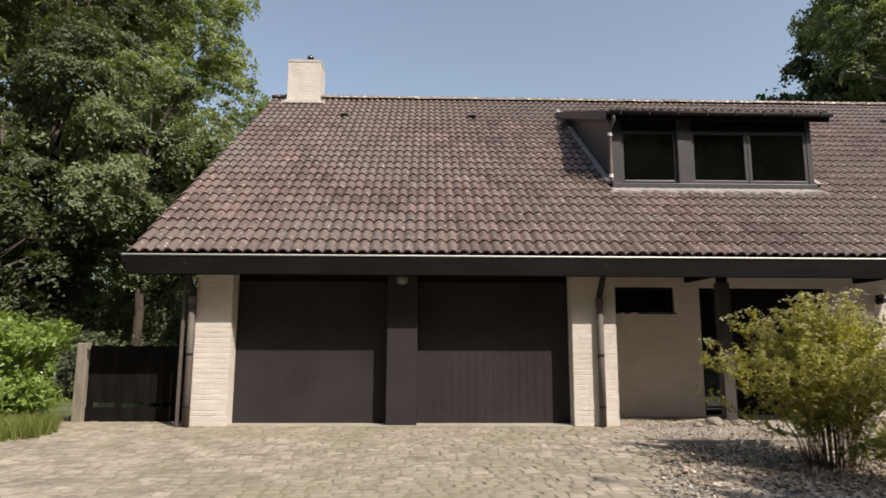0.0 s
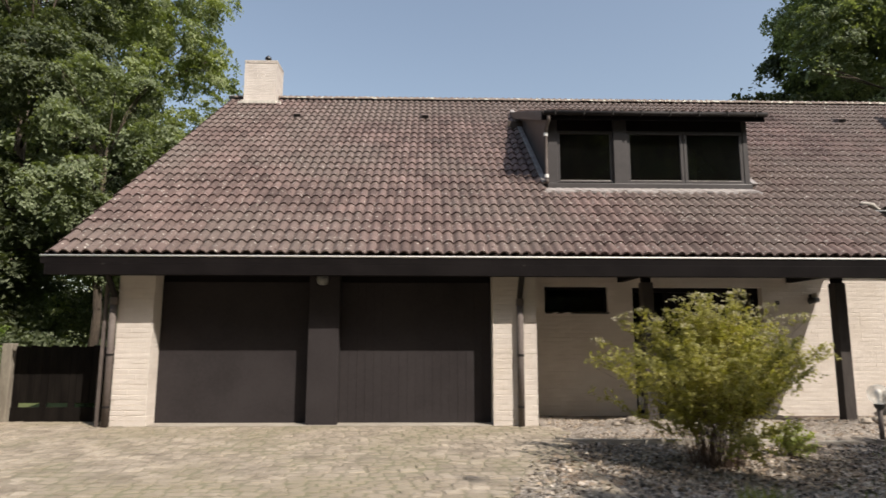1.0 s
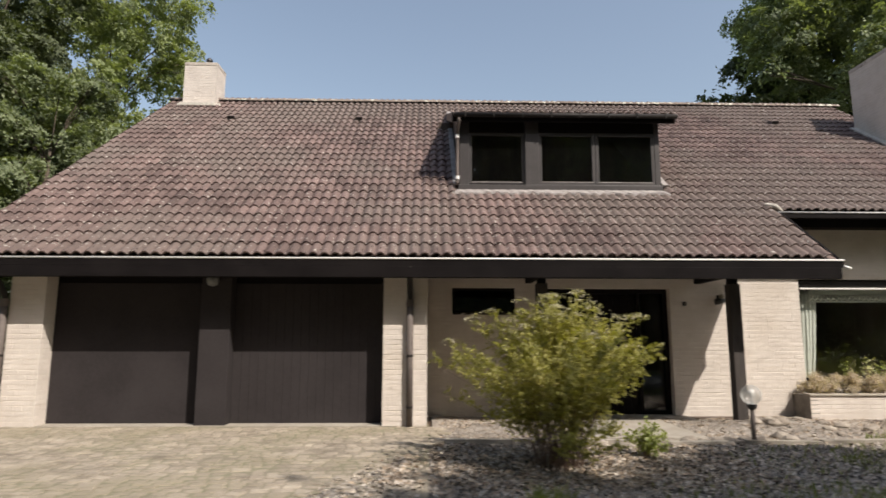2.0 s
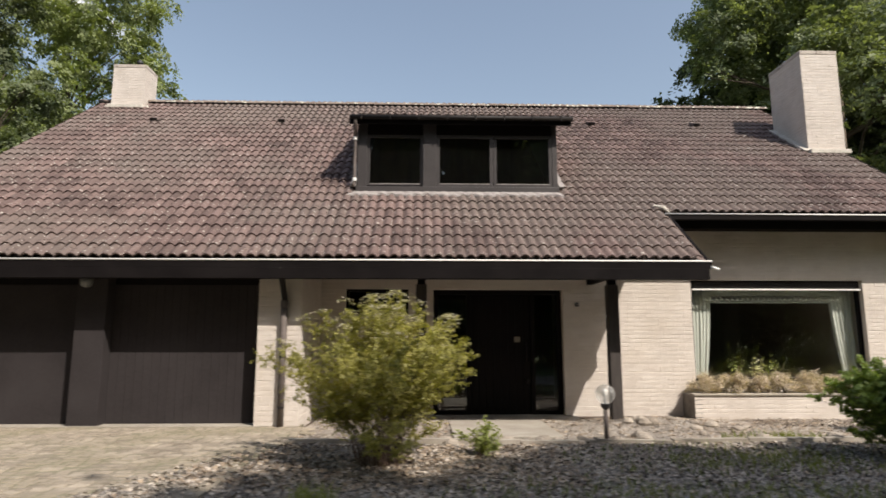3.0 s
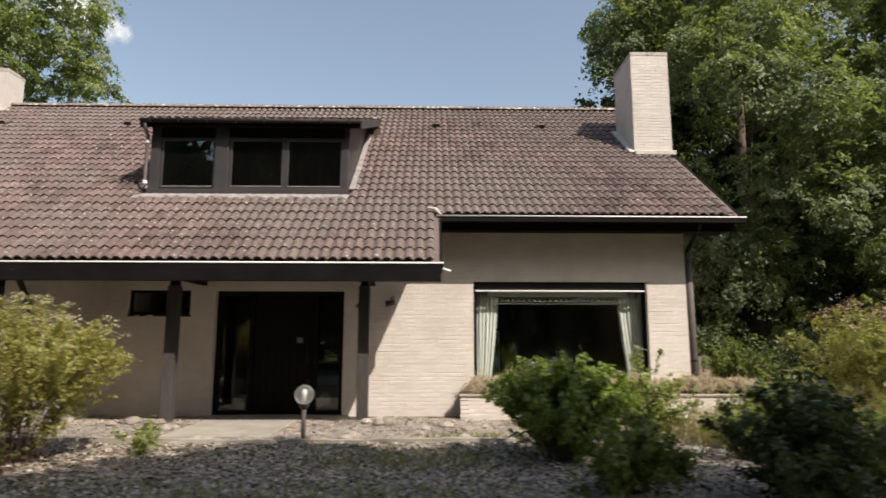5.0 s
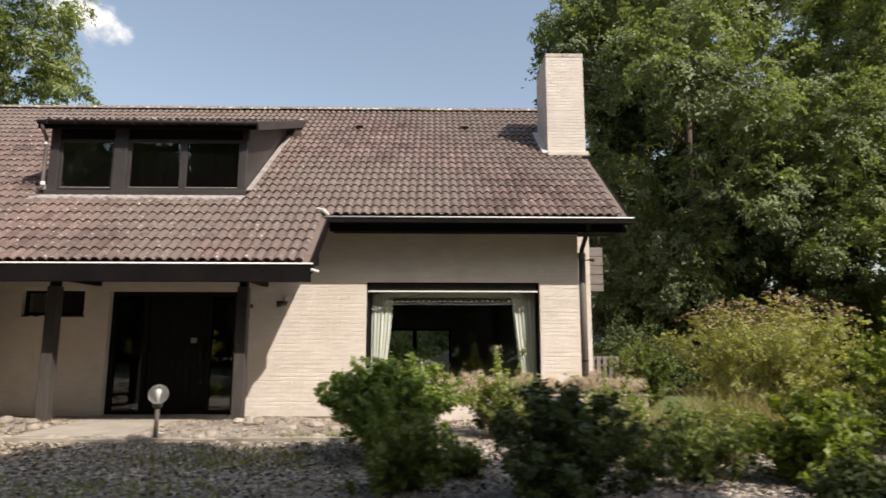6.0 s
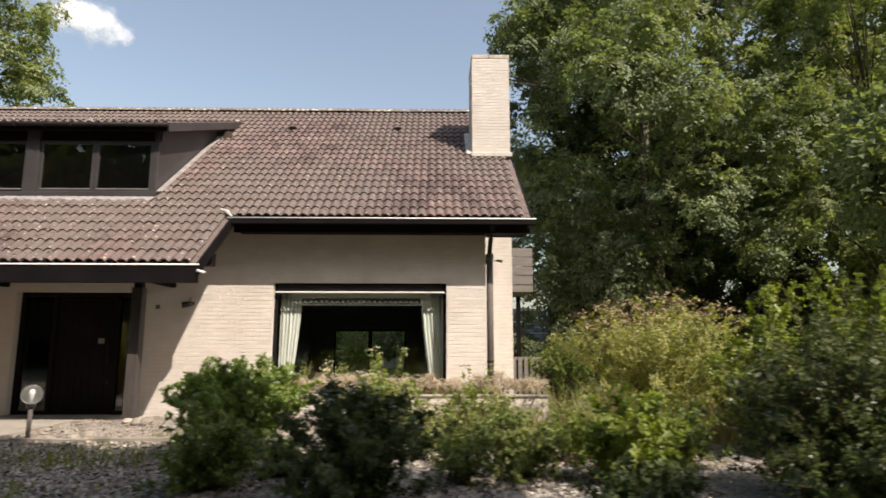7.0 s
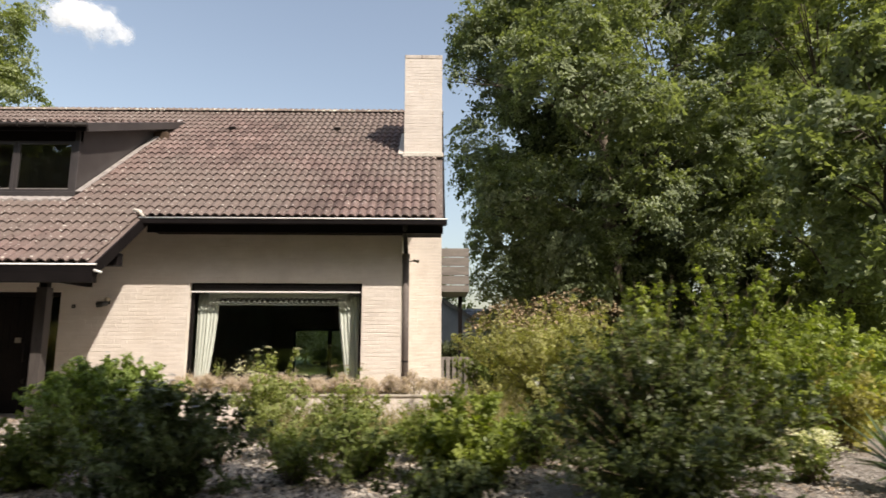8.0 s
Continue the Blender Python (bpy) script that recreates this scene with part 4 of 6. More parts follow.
for x0, x1, y0 in ((6.09, 7.08, DY + 0.028), (7.32, 8.33, DY + 0.008), (8.335, 9.39, DY + 0.008)):
    part("glazing_bead", cuboid(x0 + 0.055, x1 - 0.055, y0, y0 + 0.012, 3.924, 3.936), LEAD, dormer, "pale weathered glazing bead")
pane_frame(dormer, "casement", 6.09, 7.08, 3.87, 4.83, DY + 0.03, 0.05, 0.05, DORMER_PAINT, glass=VEILED_GLASS)
pane_frame(dormer, "casement", 7.32, 8.33, 3.87, 4.83, DY + 0.01, 0.06, 0.05, DORMER_PAINT, glass=VEILED_GLASS)
pane_frame(dormer, "casement", 8.335, 9.39, 3.87, 4.83, DY + 0.01, 0.06, 0.05, DORMER_PAINT, glass=VEILED_GLASS)
for x in (DX0, DX1 - 0.06):
    b = Build()
    prof = [(DY + 0.1, 3.72), (DY + 0.1, 5.08), (5.5, 6.62), (5.5, 6.5)]
    b.v = [(xx, y, z) for xx in (x, x + 0.06) for y, z in prof]
    b.f = [(0, 1, 2, 3), (7, 6, 5, 4)] + [(k, 4 + k, 4 + (k + 1) % 4, (k + 1) % 4) for k in range(4)]
    part("cheek", b, DORMER_PAINT, dormer, "dark boarded cheek")
b = Build()
prof = [(1.47, 5.074), (5.62, 6.63), (5.62, 6.55), (1.47, 4.994)]
b.v = [(xx, y, z) for xx in (5.8, 9.7) for y, z in prof]
b.f = [(3, 2, 1, 0), (4, 5, 6, 7)] + [(k, (k + 1) % 4, 4 + (k + 1) % 4, 4 + k) for k in range(4)]
part("dormer_roof", b, TIMBER, dormer)
for x in (5.8, 9.7):
    part("verge_board", Build().beam((x, 1.46, 5.03), (x, 5.62, 6.6), 0.035, 0.16), DORMER_PAINT, dormer, bevel=0.004)
part("fascia", cuboid(5.8, 9.7, 1.44, 1.47, 4.95, 5.08), TIMBER, dormer, bevel=0.004)
part("gutter_channel", Build().tube([(5.82, 1.395, 5.055), (9.72, 1.395, 5.055)], [0.042, 0.042], 10), GUTTER, dormer, "dark half-round gutter", smooth=True)
for k in range(8):
    part("gutter_bracket", cuboid(6.0 + 0.5 * k, 6.02 + 0.5 * k, 1.345, 1.45, 5.008, 5.102), GUTTER, dormer)
part("downpipe", Build().tube([(5.9, 1.41, 5.03), (5.9, 1.42, 4.94), (5.885, 1.58, 4.82), (5.88, 1.6, 4.72), (5.88, 1.6, 3.93), (5.87, 1.5, 3.85)], [0.032] * 6, 8), PIPE, dormer, "grey downpipe", smooth=True)
for z in (4.7, 3.95):
    part("pipe_collar", Build().lathe(5.88, 1.6, [(0.04, z), (0.04, z + 0.06)], 10), RIM, dormer, "pale pipe collar")
for x in (5.855, 9.55):
    part("side_flashing", Build().beam((x, 1.62, roof_z(1.62) + 0.06), (x, 5.6, roof_z(5.6) + 0.055), 0.1, 0.035), LEAD, dormer, "pale lead flashing", bevel=0.008)
b = Build()
ap = []
for k in range(200):
    x = 5.8 + 3.72 * k / 199
    w = 0.02 * abs(math.sin(math.pi * (x - VERGE_W) / TILE_W)) ** 0.7 + 0.004 * math.sin(x * 23)
    low = 1.36 + 0.018 * math.sin(x * 9) + 0.012 * math.sin(x * 31)
    ap += [(x, low, roof_z(low) + 0.036 + w), (x, 1.6, roof_z(1.5) + 0.05 + w * 0.4), (x, 1.6, roof_z(1.5) - 0.02), (x, low, roof_z(low) + 0.012)]
b.v = ap
b.f = [(4 * k + a, 4 * k + c, 4 * k + 4 + c, 4 * k + 4 + a) for k in range(199) for a, c in ((1, 0), (0, 3), (3, 2))]
part("apron_flashing", b, LEAD, dormer, "pale lichen covered apron flashing")

# small high window beside the door
w1 = thing("window_1", "small dark high window beside the front door", "window", kind="structure")
pane_frame(w1, "window_frame", 5.785, 6.85, 1.63, 2.057, S_ + 0.08, 0.045, 0.06, TIMBER)
part("window_sill", cuboid(5.76, 6.875, S_ + 0.0, S_ + 0.08, 1.60, 1.628), TIMBER, w1, bevel=0.004)

# large living room window
w2 = thing("window_2", "large living room window with a roller shutter rail", "window", kind="structure")
pane_frame(w2, "window_frame", 11.71, 14.74, 0.5, 2.22, S_ + 0.1, 0.055, 0.07, TIMBER)
part("shutter_box", cuboid(11.765, 14.685, S_ + 0.06, S_ + 0.098, 2.09, 2.2), BLACK_METAL, w2)
part("shutter_rail", cuboid(11.74, 14.71, S_ + 0.012, S_ + 0.05, 2.045, 2.072), RIM, w2, "pale metal shutter rail", bevel=0.005)
for k in range(3):
    part("shutter_slat", cuboid(11.765, 14.685, S_ + 0.045, S_ + 0.06, 2.096 + 0.035 * k, 2.122 + 0.035 * k), GUTTER, w2, bevel=0.004)
part("window_sill", cuboid(11.68, 14.77, S_ - 0.03, S_ + 0.1, 0.455, 0.495), CONCRETE, w2, bevel=0.006)
# rear glazed opening seen through the room
w3 = thing("window_3", "rear garden window with two glazed leaves", "window", kind="structure")
pane_frame(w3, "window_frame", 10.9, 12.2, -0.05, 1.65, N_ + 0.05, 0.07, 0.08, TIMBER)
pane_frame(w3, "window_frame", 12.2, 13.5, -0.05, 1.65, N_ + 0.05, 0.07, 0.08, TIMBER)


def curtain(label, top0, top1, low0, low1, y, z0, z1, seed):
    """A gathered curtain that narrows towards its foot."""
    b = Build()
    n, m = 60, 14
    for j in range(m + 1):
        k = j / m
        e = 1 - (1 - k) ** 1.6
        a, c = low0 + (top0 - low0) * e, low1 + (top1 - low1) * e
        for i in range(n + 1):
            u = i / n
            b.v.append((a + (c - a) * u, y + 0.013 * math.sin(u * 2 * math.pi * 5.5 + seed) * (0.6 + 0.4 * k) + 0.006 * math.sin(u * 19 + 3 * k), z0 + (z1 - z0) * k))
    b.f = [(j * (n + 1) + i, j * (n + 1) + i + 1, (j + 1) * (n + 1) + i + 1, (j + 1) * (n + 1) + i) for j in range(m) for i in range(n)]
    ob = part("curtain", b, CURTAIN, smooth=True)
    s = ob.modifiers.new("thick", "SOLIDIFY")
    s.thickness = 0.004
    return tagged(ob, label, "curtain", "curtains of the large window")


curtain("pale green striped curtain gathered at the window", 11.79, 12.16, 11.79, 12.02, 1.80, 0.5, 2.06, 0.0)
curtain("pale green striped curtain drawn to the side", 14.28, 14.68, 14.46, 14.7, 1.80, 0.5, 2.06, 1.4)
val = thing("valance", "cream lattice lace valance across the large window", "curtain")
b = Build()
b.box(12.0, 14.45, 1.73, 1.736, 1.965, 2.075).box(12.0, 14.45, 1.73, 1.736, 1.835, 1.855)
for k in range(26):
    x = 12.0 + 2.45 * (k + 0.5) / 26
    b.beam((x - 0.047, 1.733, 1.85), (x + 0.047, 1.733, 1.97), 0.006, 0.028, (0, 1, 0))
    b.beam((x + 0.047, 1.733, 1.85), (x - 0.047, 1.733, 1.97), 0.006, 0.028, (0, 1, 0))
part("lace", b, LACE, val)
part("curtain_rail", Build().tube([(11.75, 1.82, 2.05), (14.7, 1.82, 2.05)], [0.014, 0.014], 8), DARK_WOOD, val, smooth=True)

# ---- front door ----
d1 = thing("door_1", "dark brown front door with two glazed side lights", "door", kind="structure")
FY = S_ + 0.13
b = Build()
b.box(7.27, 9.48, FY, FY + 0.1, 1.97, 2.05).box(7.27, 7.35, FY, FY + 0.1, -0.1, 1.97).box(9.4, 9.48, FY, FY + 0.1, -0.1, 1.97)
b.box(7.84, 7.92, FY, FY + 0.1, -0.1, 1.97).box(8.94, 9.01, FY, FY + 0.1, -0.1, 1.97).box(7.35, 7.84, FY, FY + 0.1, -0.1, 0.02).box(9.01, 9.4, FY, FY + 0.1, -0.1, 0.02)
part("door_frame", b, DOOR_BLACK, d1, bevel=0.006)
leaf = part("door_leaf", cuboid(7.925, 8.935, FY + 0.045, FY + 0.08, -0.09, 1.965), DOOR_BLACK, d1)
for k in range(8):
    part("board", cuboid(7.93 + 0.1255 * k, 8.05 + 0.1255 * k, FY + 0.03, FY + 0.045, -0.08, 1.96), DOOR_BLACK, leaf, bevel=0.004)
part("door_handle", Build().tube([(8.86, FY - 0.03, 0.82), (8.86, FY - 0.03, 1.16)], [0.012, 0.012], 10), GUTTER, leaf, "long dark pull handle", smooth=True)
for z in (0.86, 1.12):
    part("handle_stand", cuboid(8.852, 8.868, FY - 0.03, FY + 0.03, z - 0.008, z + 0.008), GUTTER, leaf)
part("letter_plate", cuboid(8.66, 8.76, FY + 0.018, FY + 0.03, 1.16, 1.25), WEATHERED, leaf, "small pale plate", bevel=0.003)
# modelled disc stands where an oval reflection shows on the door
part("door_lock", Build().tube([(8.88, FY + 0.02, 0.5), (8.88, FY - 0.012, 0.5)], [0.04, 0.034], 14), GUTTER, leaf, "round dark disc in place of a reflection")
for x0, x1 in ((7.35, 7.84), (9.01, 9.4)):
    g = part("pane", cuboid(x0, x1, FY + 0.05, FY + 0.058, 0.02, 1.97), GLASS, d1)
    g.visible_shadow = False
tagged(part("door_step", cuboid(7.1, 9.65, 0.75, FY + 0.1, -0.16, -0.045), CONCRETE, kind="structure", bevel=0.01), "pale concrete step before the front door", "step")


# ---- garage doors ----
def garage_door(x0, x1, boards):
    t = thing("door_2" if x0 < 1 else "door_3", "dark brown boarded garage door, shut", "garage door", kind="structure")
    y = 0.265
    part("door_panel", cuboid(x0, x1, y + 0.012, y + 0.05, 0.012, 2.0), DOOR_PAINT, t)
    n = boards
    for k in range(n):
        a = x0 + (x1 - x0) * k / n
        part("board", cuboid(a + 0.0015, a + (x1 - x0) / n - 0.0015, y, y + 0.012, 0.014, 1.995), DOOR_PAINT, t)
    return t


garage_door(0.0, 2.15, 1)
garage_door(2.58, 4.75, 18)
tagged(part("trim_garage_post", cuboid(2.153, 2.578, 0.05, 0.32, 0.0, 2.1), DOOR_PAINT, kind="structure", bevel=0.006), "dark painted post between the garage doors", "post")
tagged(part("trim_garage_lintel", cuboid(0.0, 4.75, 0.272, 0.36, 2.0, 2.12), TIMBER, kind="structure"), "dark timber lintel over the garage doors", "lintel")

# ---- porch posts ----
for x in (7.075, 9.96):
    t = thing("porch_post", "dark stained square timber post under the porch eave", "post", "porch posts")
    part("shaft", cuboid(x - 0.082, x + 0.082, 0.27, 0.43, -0.1, 2.02), POST_WOOD, t, bevel=0.008)
    part("head", cuboid(x - 0.06, x + 0.06, 0.29, 0.41, 2.02, 2.36), TIMBER, t, bevel=0.006)
    part("tie_beam", cuboid(x - 0.05, x + 0.05, 0.42, S_ + 0.01, 2.13, 2.28), TIMBER, t, bevel=0.006)
tagged(part("trim_eave_beam", cuboid(5.38, STEP - 0.04, 0.27, 0.43, 2.36, 2.56), TIMBER, kind="structure"), "dark timber beam along the porch eave", "beam")


# ---- downpipes ----
def downpipe(label, x, y, z_top, head_y, bottom=0.0, sway=0.0, r=0.047):
    t = thing("downpipe", label, "downpipe")
    part("pipe", Build().tube([(x, y, bottom), (x, y, z_top - 0.5)], [r, r], 12), PIPE, t, smooth=True)
    part("swan_neck", Build().tube([(x, y, z_top - 0.5), (x, y, z_top - 0.42), (x + sway, head_y + 0.1, z_top - 0.1), (x + sway, head_y, z_top)], [0.041] * 4, 12), GUTTER, t, "dark upper bend", smooth=True)
    part("collar", Build().lathe(x, y, [(r + 0.006, z_top - 0.55), (r + 0.009, z_top - 0.5), (r + 0.006, z_top - 0.45)], 12), PIPE, t)
    for z in (bottom + 0.25, bottom + 0.95):
        part("clip", Build().lathe(x, y, [(r + 0.004, z), (r + 0.004, z + 0.03)], 12), GUTTER, t)
    return t


downpipe("brown round downpipe on the garage corner", -0.525, -0.05, 2.2, -0.42, 0.0, 0.0)
downpipe("brown round downpipe between garage and porch", 5.13, -0.05, 2.2, -0.42, 0.0, 0.0)
downpipe("brown round downpipe at the house corner", 15.505, 1.57, 3.2, 0.95, -0.1, 0.0, 0.062)


# ---- lamps and small fittings ----
t = thing("eave_lamp", "small round glass lamp under the garage eave", "lamp")
part("lamp_base", Build().lathe(2.365, -0.12, [(0.09, 2.06), (0.095, 2.1)], 16), BLACK_METAL, t)
part("lamp_glass", Build().lathe(2.365, -0.12, [(0.02, 1.925), (0.06, 1.94), (0.082, 1.98), (0.085, 2.02), (0.08, 2.06)], 16), DIM_GLASS, t, "dusty glass bowl", smooth=True)
t = thing("wall_spotlight", "small black spotlight on the wall by the door", "lamp")
part("lamp_arm", cuboid(10.3, 10.33, 1.44, 1.54, 1.86, 1.9), BLACK_METAL, t)
part("lamp_head", Build().tube([(10.36, 1.42, 1.84), (10.2, 1.40, 1.82)], [0.04, 0.055], 12), BLACK_METAL, t, smooth=True)
part("sensor_dome", Build().lathe(10.33, 1.46, [(0.03, 1.88), (0.045, 1.9), (0.045, 1.93), (0.025, 1.955)], 12), PLASTER, t, "small pale sensor dome", smooth=True)
part("lamp_plate", cuboid(10.28, 10.35, 1.525, 1.54, 1.83, 1.94), BLACK_METAL, t)
t = thing("door_bell", "small dark bell push on the wall", "bell")
part("bell_plate", cuboid(9.69, 9.755, 1.52, 1.54, 1.76, 1.825), BLACK_METAL, t, bevel=0.004)
part("bell_button", cuboid(9.708, 9.737, 1.512, 1.52, 1.778, 1.807), CEMENT, t)
t = thing("garden_lamp", "clear glass globe lamp on a short metal pole", "lamp")
GX, GY = 9.385, -1.07
part("pole", Build().tube([(GX, GY, -0.1), (GX, GY, 0.37)], [0.028, 0.028], 12), PIPE, t, smooth=True)
part("collar", Build().lathe(GX, GY, [(0.03, 0.34), (0.058, 0.37), (0.062, 0.405), (0.05, 0.41)], 14), BLACK_METAL, t)
g = part("globe", Build().lathe(GX, GY, [(max(0.012, 0.122 * math.sin(a)), 0.522 - 0.122 * math.cos(a)) for a in [0.4 + (math.pi - 0.42) * k / 14 for k in range(15)]], 24), GLOBE, t, "clear glass globe", smooth=True)
g.visible_shadow = False
part("bulb", Build().lathe(GX, GY, [(0.016, 0.41), (0.016, 0.47), (0.034, 0.52), (0.036, 0.555), (0.02, 0.585)], 14), WHITE_PAINT, t, "white bulb", smooth=True)

# spout at the end of the long gutter
t = thing("gutter_spout", "short pale spout at the gutter end", "gutter")
part("spout", Build().tube([(STEP + 0.02, -0.45, 2.2), (STEP + 0.13, -0.44, 2.17)], [0.022, 0.02], 8), RIM, t, smooth=True)

# ---- brick planter before the large window ----
pl = thing("planter", "low cream painted brick planter with a dark stone rim", "planter")
part("end_wall", cuboid(11.462, 11.60, 1.085, S_, -0.12, 0.31), CEMENT, pl, "brown weathered end wall", bevel=0.006)
front = part("front_wall", cuboid(11.60, 16.4, 1.07 + P, 1.2, -0.12, 0.31), RENDER, pl)
BRICK_JOBS.append((front, (11.46, 1.07 + P + 0.008, -0.1), 0, 4.94, 0.41, [], BRICK, 50))
part("end_wall", cuboid(16.28, 16.4, 1.2, S_, -0.12, 0.31), RENDER, pl)
part("back_wall", cuboid(15.4, 16.28, S_ - 0.1, S_, -0.12, 0.31), RENDER, pl)
part("rim", cuboid(11.44, 16.42, 1.045, 1.22, 0.31, 0.34), CONCRETE, pl, "worn coping", bevel=0.008)
part("soil", cuboid(11.6, 16.28, 1.2, S_ - 0.004, -0.1, 0.27), GRAVEL, pl)
for k in range(11):
    x = 11.75 + 0.44 * k
    if 14.9 < x < 15.5 and k % 2:
        continue
    shrub("heather", "dry brown heather in the brick planter", x, 1.36, 0.36 + 0.05 * math.sin(k * 2.3), 0.32, HEATHER, 300 + k, 7500, 0.018, 10, 0.27, 0.12, 22, 0.3, category="plant", simple=True)
for k, x in enumerate((12.35, 12.7, 12.95)):
    t = thing("potted_flower", "small leafy plant with pale flower spikes", "plant")
    rng = np.random.default_rng(700 + k)
    b = Build()
    for j in range(4):
        b.tube([(x, 1.42, 0.27), (x + rng.normal(0, 0.06), 1.42, 0.55), (x + rng.normal(0, 0.12), 1.42 + rng.normal(0, 0.03), 0.72 + 0.05 * j)], [0.005, 0.004, 0.003], 4)
    part("branchwork", b, STEM, t)
    pts = np.array([x, 1.42, 0.7]) + rng.normal(0, 1, (120, 3)) * [0.06, 0.03, 0.09]
    part("blossom", leaves_mesh("flower_heads", rng, pts, rng.normal(0, 1, (120, 3)), 0.035, 0.02, CREAM if k == 1 else PALESHRUB), CREAM, t, kind="stuff")

# ---- kerb, rubble and path before the porch ----
kerb_mesh = Build().add(*(lambda s: ([(x, y, z) for z in (-0.16, 0.02) for y in (-0.05, 0.05) for x in (-s, s)], [(0, 2, 3, 1), (4, 5, 7, 6), (0, 1, 5, 4), (2, 6, 7, 3), (0, 4, 6, 2), (1, 3, 7, 5)]))(0.46)).mesh("kerb_stone", CONCRETE)
kerb = tagged(new("kerb"), "low weathered concrete kerb edging the porch bed", "kerb", kind="structure")
rk = random.Random(8)
for k in range(8):
    ob = new("kerb_stone", kerb_mesh)
    ob.parent = kerb
    x = 5.95 + 0.94 * k
    ob.matrix_basis = pose(x, -1.12 + 0.02 * rk.uniform(-1, 1), -0.02 + rk.uniform(-0.02, 0.01), rk.uniform(-2, 2), rk.uniform(-1, 1), rk.uniform(-1.5, 1.5))
tagged(part("path", cuboid(7.5, 8.9, -0.88, 0.745, -0.16, -0.012), CONCRETE, kind="structure", bevel=0.01), "pale concrete path to the front door", "path")


def stone_mesh(rng, size, seed):
    bm = bmesh.new()
    bmesh.ops.create_icosphere(bm, subdivisions=2, radius=1.0)
    for v in bm.verts:
        k = 1 + 0.28 * noise.noise(v.co * 1.3 + Vector((seed * 3.1, 0, 0)))
        v.co = Vector((v.co.x * k, v.co.y * k * 0.8, v.co.z * k * 0.6)) * size
    me = bpy.data.meshes.new("stone")
    bm.to_mesh(me)
    bm.free()
    me.materials.append(STONE)
    return me


stones = [stone_mesh(None, 1.0, k) for k in range(6)]
for k in range(46):
    s = rk.choice([0.035, 0.05, 0.065, 0.09, 0.11])
    x = rk.uniform(6.9, 12.6)
    y = rk.choice([rk.gauss(-1.0, 0.1), rk.gauss(-1.0, 0.1), rk.uniform(-0.9, 0.2)])
    if 7.4 < x < 9.0 and y > -0.9:
        y = -1.0
    ob = new("stone", stones[k % 6])
    ob.matrix_basis = pose(x, y, ground_height(x, y) + s * 0.25, 0, 0, rk.uniform(0, 360)) @ Matrix.Diagonal((s, s, s, 1))
    tagged(ob, "rough brown field stone edging the gravel bed", "stone", "rubble stones along the kerb")

for x, y, s in ((6.72, 0.08, 0.13), (7.08, 0.1, 0.11), (6.45, 0.0, 0.08), (7.95, -1.0, 0.1), (8.16, -1.02, 0.12), (8.4, -0.98, 0.08), (8.58, -1.02, 0.11), (8.8, -0.97, 0.09), (9.0, -1.0, 0.12), (9.2, -0.96, 0.07), (7.62, -1.0, 0.08), (9.35, -0.9, 0.11), (10.9, -0.2, 0.09), (11.2, 0.0, 0.12), (11.5, -0.15, 0.1), (11.75, 0.1, 0.08),
                (10.05, 0.12, 0.1), (10.35, 0.05, 0.13), (10.7, 0.2, 0.08), (11.0, 0.1, 0.07), (9.6, -0.95, 0.08), (7.4, -0.9, 0.11), (7.7, -0.98, 0.09)):
    ob = new("stone", stones[int(x * 10) % 6])
    ob.matrix_basis = pose(x, y, ground_height(x, y) + s * 0.2, 0, 0, x * 97 % 360) @ Matrix.Diagonal((s, s, s * 0.8, 1))
    tagged(ob, "rough pinkish field stone on the rubble by the porch", "stone", "rubble stones along the kerb")

# ---- gravel chips, leaf litter ----
rng = np.random.default_rng(4)


def scatter(name, label, category, count, region, size, material, flat=0.45):
    pts = rng.uniform([region[0], region[2], 0], [region[1], region[3], 0], (count, 3))
    pts[:, 2] = [ground_height(x, y) + 0.022 for x, y, _ in pts]
    on_path = (pts[:, 0] > 7.5) & (pts[:, 0] < 8.9) & (pts[:, 1] > -0.88) & (rng.uniform(0, 1, count) < 0.93)
    pts[:, 2] += np.where(on_path, -0.08, 0.0)
    keep = pts[:, 0] > 5.5 + np.minimum(0, (pts[:, 1] + 1.2) * 0.36) + rng.normal(0, 0.12, count)
    pts = pts[keep]
    up = np.tile([0.0, 0.0, 1.0], (len(pts), 1))
    me = leaves_mesh(name, rng, pts, up * (1 / flat), size * 1.15, size, material, 0.1, simple=True)
    return tagged(part(name, me, material, kind="stuff"), label, category)


scatter("gravel_chips", "grey bark and stone chips over the bed", "gravel", 92000, (3.6, 21.0, -5.4, -1.1), 0.02, CHIP, 0.6)
scatter("gravel_chips", "pale chips among the far shrubs", "gravel", 12000, (13.0, 22.5, -1.1, 1.2), 0.03, PALE_CHIP)
scatter("gravel_chips", "pale stone chips strewn over the bed", "gravel", 26000, (4.2, 20.0, -5.2, -1.1), 0.018, PALE_CHIP)
scatter("gravel_chips", "pale chips and dust in the porch bed", "gravel", 22000, (5.5, 13.5, -1.1, 1.0), 0.017, PALE_CHIP)
scatter("bark_chips", "pale split bark flakes over the gravel", "bark", 17000, (4.2, 17.0, -5.2, -1.1), 0.036, PALE_CHIP, 0.9)
scatter("bark_chips", "dark weathered bark flakes over the gravel", "bark", 14000, (4.2, 17.0, -5.2, -1.1), 0.036, BARK_CHIP, 0.9)
scatter("leaf_litter", "dry brown fallen leaves on the bed", "leaves", 3400, (5.5, 13.5, -1.3, 1.2), 0.042, LITTER)
